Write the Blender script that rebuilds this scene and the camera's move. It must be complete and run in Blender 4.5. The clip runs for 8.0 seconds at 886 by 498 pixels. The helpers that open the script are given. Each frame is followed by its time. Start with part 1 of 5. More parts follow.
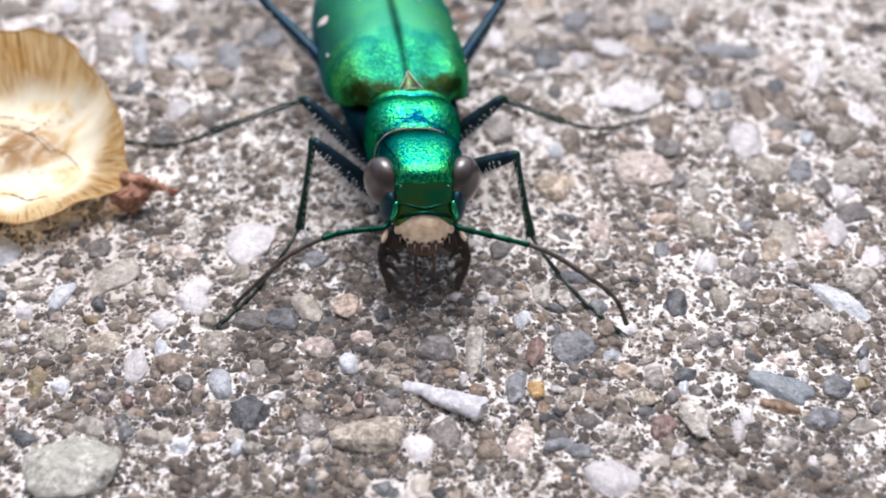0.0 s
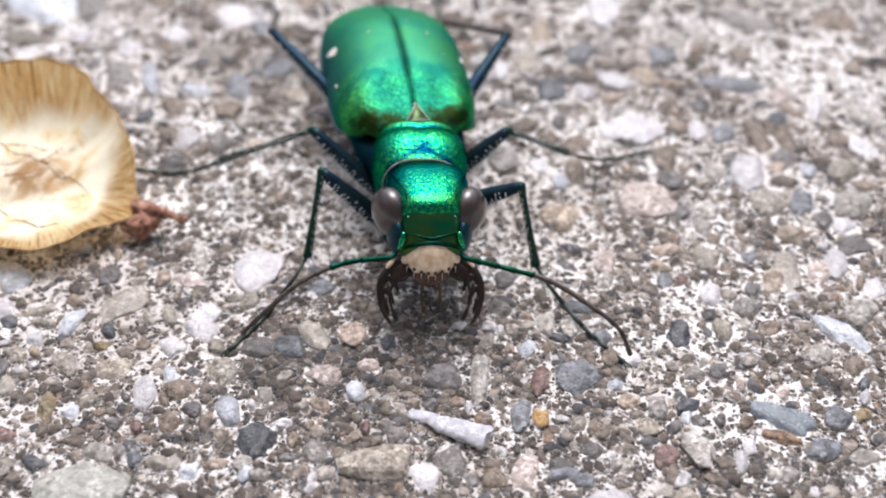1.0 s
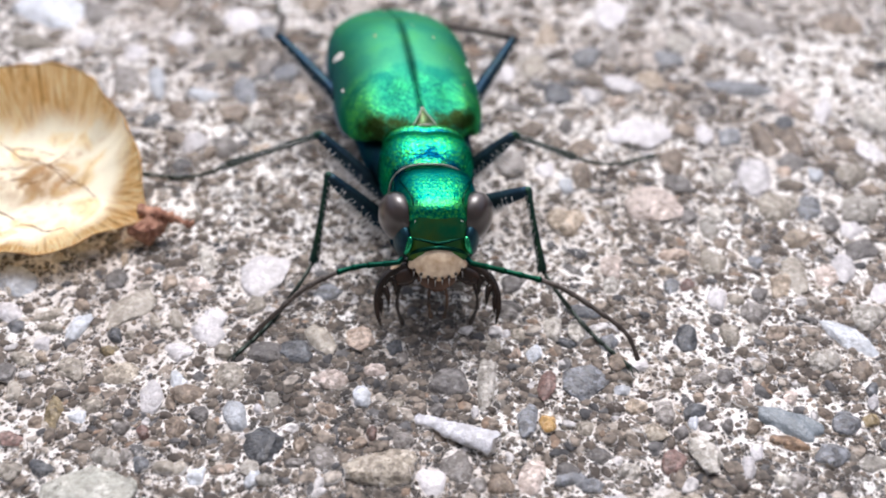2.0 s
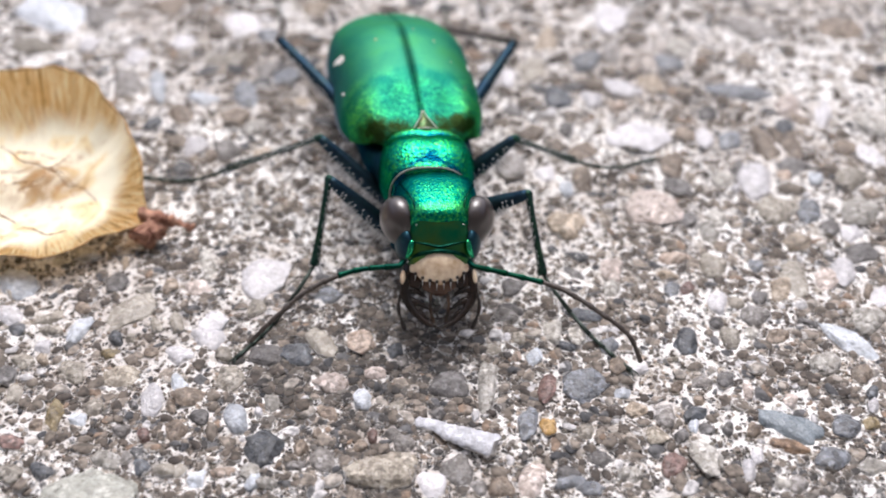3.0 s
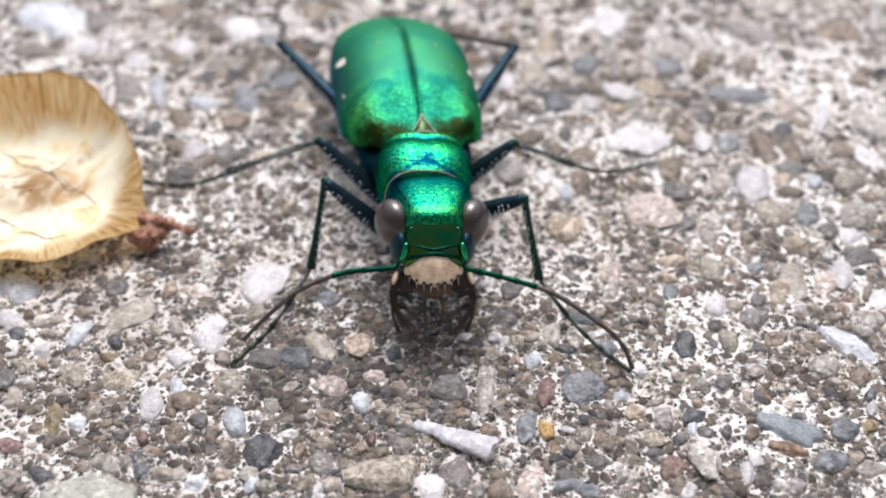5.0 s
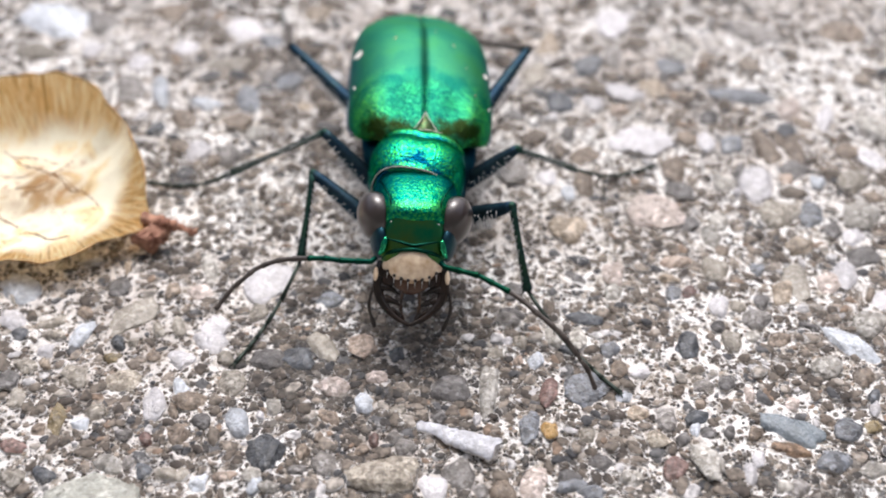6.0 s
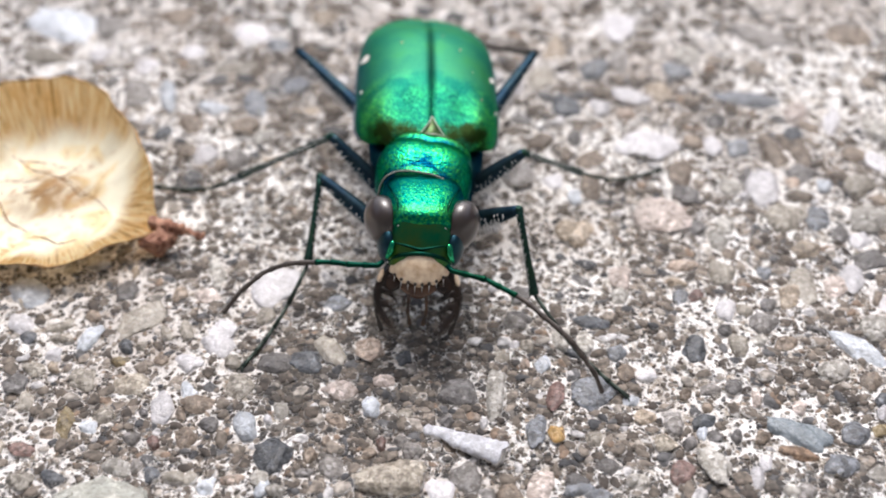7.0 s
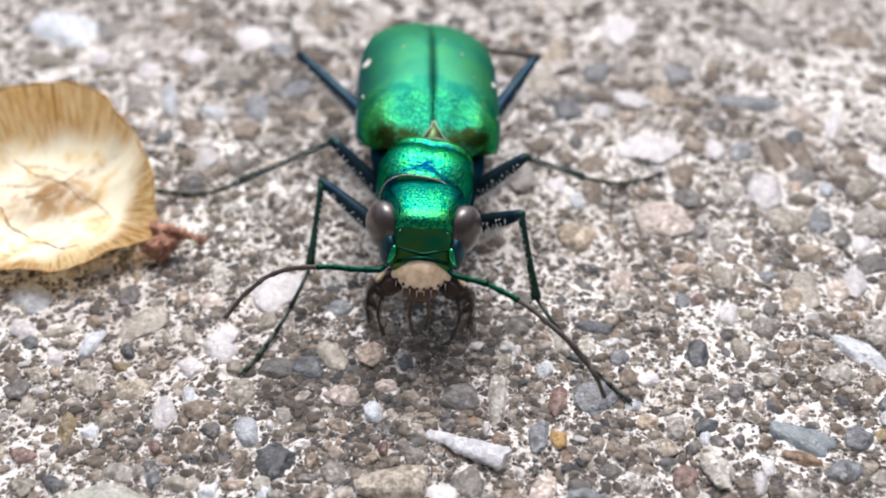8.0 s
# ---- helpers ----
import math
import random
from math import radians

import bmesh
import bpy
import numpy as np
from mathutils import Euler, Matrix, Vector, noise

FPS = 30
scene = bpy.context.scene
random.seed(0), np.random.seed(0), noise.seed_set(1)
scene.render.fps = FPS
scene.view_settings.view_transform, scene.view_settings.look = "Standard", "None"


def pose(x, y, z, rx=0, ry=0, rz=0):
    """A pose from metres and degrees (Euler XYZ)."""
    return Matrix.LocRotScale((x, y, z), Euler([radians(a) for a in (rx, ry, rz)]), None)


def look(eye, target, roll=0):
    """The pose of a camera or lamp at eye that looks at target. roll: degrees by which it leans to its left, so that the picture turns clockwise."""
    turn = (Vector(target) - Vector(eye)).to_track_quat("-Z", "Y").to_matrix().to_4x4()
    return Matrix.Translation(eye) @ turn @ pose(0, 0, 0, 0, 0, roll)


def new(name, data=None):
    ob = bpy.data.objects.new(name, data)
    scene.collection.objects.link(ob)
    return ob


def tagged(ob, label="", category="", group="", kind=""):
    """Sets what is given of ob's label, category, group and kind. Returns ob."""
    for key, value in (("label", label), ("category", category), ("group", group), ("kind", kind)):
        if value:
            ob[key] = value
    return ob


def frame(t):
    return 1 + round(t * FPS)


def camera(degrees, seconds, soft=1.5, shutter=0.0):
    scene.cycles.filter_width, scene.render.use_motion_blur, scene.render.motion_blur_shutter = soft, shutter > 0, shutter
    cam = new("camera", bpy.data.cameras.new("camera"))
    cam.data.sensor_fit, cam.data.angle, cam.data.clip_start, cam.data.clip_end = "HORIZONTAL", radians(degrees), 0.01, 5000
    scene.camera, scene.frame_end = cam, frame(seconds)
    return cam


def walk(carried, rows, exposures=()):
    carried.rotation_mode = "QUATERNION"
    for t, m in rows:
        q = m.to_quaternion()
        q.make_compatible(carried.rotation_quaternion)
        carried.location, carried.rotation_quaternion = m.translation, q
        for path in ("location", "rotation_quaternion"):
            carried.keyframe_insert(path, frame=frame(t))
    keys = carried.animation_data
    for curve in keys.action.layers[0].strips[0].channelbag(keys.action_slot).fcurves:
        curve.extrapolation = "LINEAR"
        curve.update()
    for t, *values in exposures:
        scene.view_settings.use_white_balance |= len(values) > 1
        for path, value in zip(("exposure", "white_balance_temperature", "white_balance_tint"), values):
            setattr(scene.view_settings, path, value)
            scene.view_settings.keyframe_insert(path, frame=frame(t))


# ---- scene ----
# All meshes are drawn in millimetres and brought to metres by MM.
MM = 0.001

cam = camera(46.0, 8.0, soft=1.95, shutter=0.5)
PATH = [
    (0, pose(0.000088, -0.022754, 0.018843, 48.031, 0.007, -0.618)),
    (0.5, pose(0.000058, -0.022825, 0.018951, 48.560, -0.115, -0.530)),
    (1, pose(-0.000042, -0.022933, 0.019173, 49.381, -0.263, -0.296)),
    (1.5, pose(-0.000075, -0.022874, 0.019209, 49.491, -0.117, -0.106)),
    (3, pose(-0.000081, -0.022917, 0.019215, 49.726, -0.081, -0.051)),
    (3.5, pose(-0.000033, -0.022976, 0.019265, 49.946, -0.088, -0.026)),
    (4, pose(0.000000, -0.022981, 0.019284, 50.000, 0.000, 0.000)),
    (4.5, pose(0.000009, -0.022967, 0.019227, 49.970, 0.055, -0.024)),
    (6, pose(0.000005, -0.022967, 0.019217, 50.020, 0.156, 0.090)),
    (6.5, pose(0.000017, -0.023002, 0.019225, 50.171, 0.284, 0.229)),
    (7, pose(-0.000031, -0.022992, 0.019260, 50.195, 0.364, 0.307)),
    (7.5, pose(-0.000032, -0.022969, 0.019265, 50.237, 0.479, 0.387)),
    (8, pose(-0.000035, -0.022930, 0.019282, 50.322, 0.487, 0.328)),
]
# the white balance drifts a little warmer
walk(cam, PATH, ((0, 0.13, 6350, 13), (3, 0.13, 6400, 12), (8, 0.11, 6500, 10)))
cam.data.dof.use_dof = True
cam.data.dof.focus_distance = 0.0253
cam.data.dof.aperture_fstop = 78.0

# ---- light: a bright hazy sky, the sun behind the beetle through thin cloud ----
SUN_EL, SUN_AZ = 64.0, 4.0   # degrees above the ground, degrees from straight ahead to the right
world = bpy.data.worlds.new("hazy_sky")
scene.world = world
world.use_nodes = True
wn, wl = world.node_tree.nodes, world.node_tree.links
sky = wn.new("ShaderNodeTexSky")
sky.sky_type = "NISHITA"
sky.sun_disc = False
sky.sun_elevation, sky.sun_rotation = radians(SUN_EL), radians(SUN_AZ)
sky.air_density, sky.dust_density, sky.ozone_density = 1.0, 6.0, 1.0
haze = wn.new("ShaderNodeHueSaturation")
haze.inputs["Saturation"].default_value = 0.75
wl.new(sky.outputs[0], haze.inputs["Color"])
wl.new(haze.outputs[0], wn["Background"].inputs[0])
wn["Background"].inputs[1].default_value = 0.19

sun_data = bpy.data.lights.new("sun", "SUN")
sun_data.energy, sun_data.angle, sun_data.color = 1.45, radians(24), (0.945, 0.98, 1.06)
sun = new("sun", sun_data)
sun.matrix_world = look((math.sin(radians(SUN_AZ)) * math.cos(radians(SUN_EL)), math.cos(radians(SUN_AZ)) * math.cos(radians(SUN_EL)), math.sin(radians(SUN_EL))), (0, 0, 0))


# ---- materials ----
def material(name, rough=0.6, metal=0.0, coat=0.0, transmit=0.0):
    m = bpy.data.materials.new(name)
    m.use_nodes = True
    b = m.node_tree.nodes["Principled BSDF"]
    b.inputs["Roughness"].default_value, b.inputs["Metallic"].default_value = rough, metal
    b.inputs["Coat Weight"].default_value = coat
    b.inputs["Transmission Weight"].default_value = transmit
    return m, m.node_tree.nodes, m.node_tree.links, b


def node(nodes, kind, **values):
    n = nodes.new(kind)
    for key, value in values.items():
        n.inputs[key].default_value = value
    return n


def ramp(nodes, stops, step=False):
    r = nodes.new("ShaderNodeValToRGB")
    e = r.color_ramp.elements
    if step:
        r.color_ramp.interpolation = "CONSTANT"
    while len(e) < len(stops):
        e.new(0.5)
    for item, (at, colour) in zip(e, stops):
        item.position, item.color = at, (*colour, 1)
    return r


def bump(nodes, links, shader, source, strength, distance):
    b = nodes.new("ShaderNodeBump")
    b.inputs["Strength"].default_value, b.inputs["Distance"].default_value = strength, distance
    links.new(source, b.inputs["Height"])
    links.new(b.outputs[0], shader.inputs["Normal"])
    return b


def mix(nodes, links, factor, a, b, kind="MIX"):
    m = nodes.new("ShaderNodeMix")
    m.data_type, m.blend_type = "RGBA", kind
    for socket, value in ((m.inputs["Factor"], factor), (m.inputs[6], a), (m.inputs[7], b)):
        if isinstance(value, bpy.types.NodeSocket):
            links.new(value, socket)
        elif isinstance(value, tuple):
            socket.default_value = (*value, 1)
        else:
            socket.default_value = value
    return m.outputs[2]


def coords(nodes):
    return nodes.new("ShaderNodeTexCoord").outputs["Object"]


def math_node(n, l, operation, a, b, c=None):
    m = n.new("ShaderNodeMath")
    m.operation = operation
    for socket, value in zip(m.inputs, (a, b, c)):
        if isinstance(value, bpy.types.NodeSocket):
            l.new(value, socket)
        elif value is not None:
            socket.default_value = value
    return m.outputs[0]


def crust(n, l, colour, low, high):
    """White paste left on the stones in ragged patches, thicker on their flanks than on their tops."""
    geo = n.new("ShaderNodeNewGeometry")
    xyz = n.new("ShaderNodeSeparateXYZ")
    l.new(geo.outputs["Normal"], xyz.inputs[0])
    broad = node(n, "ShaderNodeTexNoise", Scale=800.0, Detail=4.0, Roughness=0.6)
    l.new(geo.outputs["Position"], broad.inputs["Vector"])
    ragged = node(n, "ShaderNodeTexNoise", Scale=4200.0, Detail=6.0, Roughness=0.75, Distortion=0.8)
    l.new(geo.outputs["Position"], ragged.inputs["Vector"])
    total = math_node(n, l, "MULTIPLY_ADD", broad.outputs["Fac"], 0.8, math_node(n, l, "MULTIPLY", ragged.outputs["Fac"], 1.0))
    total = math_node(n, l, "MULTIPLY_ADD", xyz.outputs[2], -0.4, total)
    cover = node(n, "ShaderNodeMapRange")
    cover.interpolation_type = "SMOOTHSTEP"
    cover.inputs["From Min"].default_value, cover.inputs["From Max"].default_value = low, high
    cover.inputs["To Max"].default_value = 0.92
    l.new(total, cover.inputs["Value"])
    paste = ramp(n, ((0.4, (0.46, 0.4, 0.34)), (0.54, (0.92, 0.895, 0.87))))
    l.new(ragged.outputs["Fac"], paste.inputs[0])
    return mix(n, l, cover.outputs[0], colour, paste.outputs[0])


def stone_material(name, dark, light, grit=(0.12, 0.1, 0.085), rough=0.75, speckle=0.5, grainy=0.85):
    """A worn mineral: cloudy colour, sand-sized specks, a fine pitted relief."""
    m, n, l, b = material(name, rough)
    c = coords(n)
    cloud = node(n, "ShaderNodeTexNoise", Scale=2.6, Detail=8.0, Roughness=0.75)
    space = n.new("ShaderNodeNewGeometry")
    metres = n.new("ShaderNodeVectorMath")
    metres.operation = "SCALE"
    metres.inputs["Scale"].default_value = 1000.0
    l.new(space.outputs["Position"], metres.inputs[0])
    l.new(metres.outputs[0], cloud.inputs["Vector"])
    base = ramp(n, ((0.36, dark), (0.62, light)))
    l.new(cloud.outputs["Fac"], base.inputs[0])
    info = n.new("ShaderNodeObjectInfo")
    shade = node(n, "ShaderNodeHueSaturation")
    vary = node(n, "ShaderNodeMapRange")
    vary.inputs["To Min"].default_value, vary.inputs["To Max"].default_value = 0.75, 1.2
    l.new(info.outputs["Random"], vary.inputs["Value"])
    l.new(vary.outputs[0], shade.inputs["Value"])
    l.new(base.outputs[0], shade.inputs["Color"])
    specks = node(n, "ShaderNodeTexNoise", Scale=11000.0, Detail=4.0)
    l.new(space.outputs["Position"], specks.inputs["Vector"])
    cut = ramp(n, ((0.52, (0, 0, 0)), (0.62, (1, 1, 1))))
    l.new(specks.outputs["Fac"], cut.inputs[0])
    weight = node(n, "ShaderNodeMath")
    weight.operation = "MULTIPLY"
    weight.inputs[1].default_value = speckle
    l.new(cut.outputs[0], weight.inputs[0])
    crystals = node(n, "ShaderNodeTexVoronoi", Scale=9000.0)
    wobble = node(n, "ShaderNodeTexNoise", Scale=9000.0, Detail=3.0)
    l.new(space.outputs["Position"], wobble.inputs["Vector"])
    bent = n.new("ShaderNodeVectorMath")
    bent.operation = "MULTIPLY_ADD"
    bent.inputs[1].default_value = (0.00014, 0.00014, 0.00014)
    l.new(wobble.outputs["Color"], bent.inputs[0])
    l.new(space.outputs["Position"], bent.inputs[2])
    l.new(bent.outputs[0], crystals.inputs["Vector"])
    cell = n.new("ShaderNodeSeparateColor")
    l.new(crystals.outputs["Color"], cell.inputs[0])
    facet = ramp(n, ((0.0, (0.36, 0.34, 0.32)), (0.45, (0.8, 0.78, 0.75)), (0.8, (0.98, 0.98, 1.0)), (1.0, (1.5, 1.5, 1.52))))
    l.new(cell.outputs[0], facet.inputs[0])
    bare = mix(n, l, weight.outputs[0], shade.outputs[0], grit)
    bare = mix(n, l, grainy, bare, facet.outputs[0], "MULTIPLY")
    l.new(crust(n, l, bare, 0.77, 0.9), b.inputs["Base Color"])
    l.new(math_node(n, l, "MULTIPLY_ADD", cell.outputs[1], -0.4, rough), b.inputs["Roughness"])
    bump(n, l, b, math_node(n, l, "MULTIPLY_ADD", cell.outputs[2], 0.5, specks.outputs["Fac"]), 0.7, 0.00007)
    return m


white = stone_material("white_quartz", (0.5, 0.485, 0.5), (0.69, 0.67, 0.69), (0.45, 0.4, 0.37), 0.5, 0.15, 0.3)
pale = stone_material("pale_limestone", (0.34, 0.32, 0.29), (0.56, 0.54, 0.5), (0.2, 0.18, 0.16))
beige = stone_material("beige_sandstone", (0.3, 0.26, 0.21), (0.55, 0.5, 0.42), (0.14, 0.11, 0.09), 0.85, 0.6)
bluepale = stone_material("pale_blue_stone", (0.4, 0.43, 0.47), (0.62, 0.65, 0.7), (0.3, 0.3, 0.31), 0.6, 0.25, 0.45)
pinkpale = stone_material("pale_pink_feldspar", (0.48, 0.4, 0.36), (0.68, 0.6, 0.56), (0.3, 0.24, 0.2))
buff = stone_material("buff_quartz", (0.3, 0.27, 0.23), (0.5, 0.46, 0.4), (0.16, 0.13, 0.1), 0.4, 0.15, 0.4)
greytan = stone_material("grey_tan_stone", (0.27, 0.24, 0.2), (0.42, 0.39, 0.34))
grey = stone_material("mid_grey_stone", (0.2, 0.185, 0.175), (0.38, 0.36, 0.345))
tan = stone_material("tan_stone", (0.34, 0.27, 0.2), (0.54, 0.46, 0.37))
tanpink = stone_material("pink_tan_stone", (0.4, 0.3, 0.24), (0.62, 0.52, 0.44))
ochre = stone_material("ochre_stone", (0.22, 0.17, 0.09), (0.36, 0.29, 0.17), rough=0.5)
yellow = stone_material("amber_stone", (0.36, 0.2, 0.06), (0.52, 0.34, 0.14), rough=0.4, speckle=0.1)
red = stone_material("red_brown_stone", (0.15, 0.085, 0.075), (0.28, 0.19, 0.17), rough=0.55)
brown = stone_material("brown_stone", (0.17, 0.13, 0.1), (0.33, 0.27, 0.215))
dark = stone_material("dark_grey_stone", (0.085, 0.08, 0.08), (0.2, 0.19, 0.185), (0.3, 0.27, 0.25), 0.7, 0.15)
slate = stone_material("dark_slate", (0.05, 0.055, 0.065), (0.14, 0.15, 0.165), (0.24, 0.24, 0.24), 0.6, 0.12)
chalk_white = stone_material("chalky_white", (0.45, 0.455, 0.49), (0.64, 0.645, 0.69), (0.4, 0.37, 0.36), 0.6, 0.2, 0.35)
limestone = stone_material("grey_green_limestone", (0.4, 0.41, 0.365), (0.6, 0.6, 0.545), (0.25, 0.24, 0.2), 0.65, 0.35, 0.6)
flat_slate = stone_material("smooth_blue_slate", (0.17, 0.2, 0.225), (0.29, 0.33, 0.36), (0.4, 0.38, 0.36), 0.5, 0.08, 0.2)
rust = stone_material("rusty_stone", (0.12, 0.075, 0.045), (0.3, 0.2, 0.13), (0.08, 0.05, 0.035), 0.75, 0.6, 0.85)
bluegrey = stone_material("blue_grey_slate", (0.14, 0.15, 0.17), (0.25, 0.265, 0.29), (0.4, 0.38, 0.36), 0.65, 0.2)


def concrete_material():
    """Weathered cement paste, chalky white, full of fine brown and grey sand."""
    m, n, l, b = material("weathered_concrete", 0.9)
    c = coords(n)
    paste = node(n, "ShaderNodeTexNoise", Scale=2000.0, Detail=9.0, Roughness=0.75)
    l.new(c, paste.inputs["Vector"])
    paste_colour = ramp(n, ((0.33, (0.2, 0.165, 0.135)), (0.41, (0.46, 0.41, 0.35)), (0.48, (0.88, 0.85, 0.82)), (0.58, (0.97, 0.955, 0.94))))
    l.new(paste.outputs["Fac"], paste_colour.inputs[0])
    bend = node(n, "ShaderNodeTexNoise", Scale=7000.0, Detail=2.0)
    l.new(c, bend.inputs["Vector"])
    push = n.new("ShaderNodeVectorMath")
    push.operation = "MULTIPLY_ADD"
    push.inputs[1].default_value = (0.00016, 0.00016, 0.00016)
    l.new(bend.outputs["Color"], push.inputs[0])
    l.new(c, push.inputs[2])
    sand = node(n, "ShaderNodeTexVoronoi", Scale=7000.0)
    l.new(push.outputs[0], sand.inputs["Vector"])
    split = n.new("ShaderNodeSeparateColor")
    l.new(sand.outputs["Color"], split.inputs[0])
    sand_colour = ramp(n, ((0.0, (0.09, 0.07, 0.056)), (0.22, (0.17, 0.155, 0.125)), (0.42, (0.3, 0.26, 0.22)), (0.62, (0.2, 0.195, 0.19)), (0.78, (0.44, 0.36, 0.29)), (0.92, (0.7, 0.66, 0.62))), True)
    l.new(split.outputs[0], sand_colour.inputs[0])
    chosen = ramp(n, ((0.56, (1, 1, 1)), (0.62, (0, 0, 0))))
    l.new(split.outputs[1], chosen.inputs[0])
    inner = ramp(n, ((0.4, (1, 1, 1)), (0.6, (0, 0, 0))))
    l.new(sand.outputs["Distance"], inner.inputs[0])
    both = n.new("ShaderNodeMath")
    both.operation = "MULTIPLY"
    l.new(chosen.outputs[0], both.inputs[0])
    l.new(inner.outputs[0], both.inputs[1])
    stain = node(n, "ShaderNodeTexNoise", Scale=160.0, Detail=4.0)
    l.new(c, stain.inputs["Vector"])
    stain_colour = ramp(n, ((0.35, (0.66, 0.62, 0.59)), (0.56, (1, 1, 1))))
    l.new(stain.outputs["Fac"], stain_colour.inputs[0])
    col = mix(n, l, both.outputs[0], paste_colour.outputs[0], sand_colour.outputs[0])
    l.new(mix(n, l, 1.0, col, stain_colour.outputs[0], "MULTIPLY"), b.inputs["Base Color"])
    height = n.new("ShaderNodeMath")
    height.operation = "MULTIPLY_ADD"
    height.inputs[1].default_value = 0.8
    l.new(both.outputs[0], height.inputs[0])
    l.new(paste.outputs["Fac"], height.inputs[2])
    bump(n, l, b, height.outputs[0], 1.0, 0.00012)
    return m


concrete = concrete_material()


def sand_material(name, stops, rough=0.8):
    """Loose grains, each of its own colour."""
    m, n, l, b = material(name, rough)
    geo = n.new("ShaderNodeNewGeometry")
    pick = ramp(n, stops, True)
    l.new(geo.outputs["Random Per Island"], pick.inputs[0])
    fine = node(n, "ShaderNodeTexNoise", Scale=6000.0, Detail=4.0)
    l.new(coords(n), fine.inputs["Vector"])
    tone = ramp(n, ((0.34, (0.45, 0.45, 0.45)), (0.66, (1.4, 1.4, 1.4))))
    l.new(fine.outputs["Fac"], tone.inputs[0])
    grain = mix(n, l, 1.0, pick.outputs[0], tone.outputs[0], "MULTIPLY")
    l.new(crust(n, l, grain, 0.66, 0.78), b.inputs["Base Color"])
    bump(n, l, b, fine.outputs["Fac"], 0.5, 0.00005)
    return m


sand_mix = sand_material("mixed_sand", (
    (0.0, (0.060, 0.048, 0.040)), (0.1, (0.104, 0.084, 0.068)), (0.3, (0.144, 0.120, 0.098)), (0.5, (0.192, 0.160, 0.132)), (0.64, (0.104, 0.102, 0.104)),
    (0.7, (0.264, 0.224, 0.188)), (0.8, (0.344, 0.308, 0.272)), (0.86, (0.224, 0.160, 0.116)), (0.89, (0.480, 0.464, 0.464)), (0.94, (0.056, 0.056, 0.060))))

# dark grains; some clusters of them also stand in for shade
sand_dark_and_shade = sand_material("dark_and_shade_sand", ((0.0, (0.048, 0.043, 0.040)), (0.3, (0.080, 0.068, 0.058)), (0.6, (0.112, 0.096, 0.080)), (0.85, (0.160, 0.144, 0.128))))


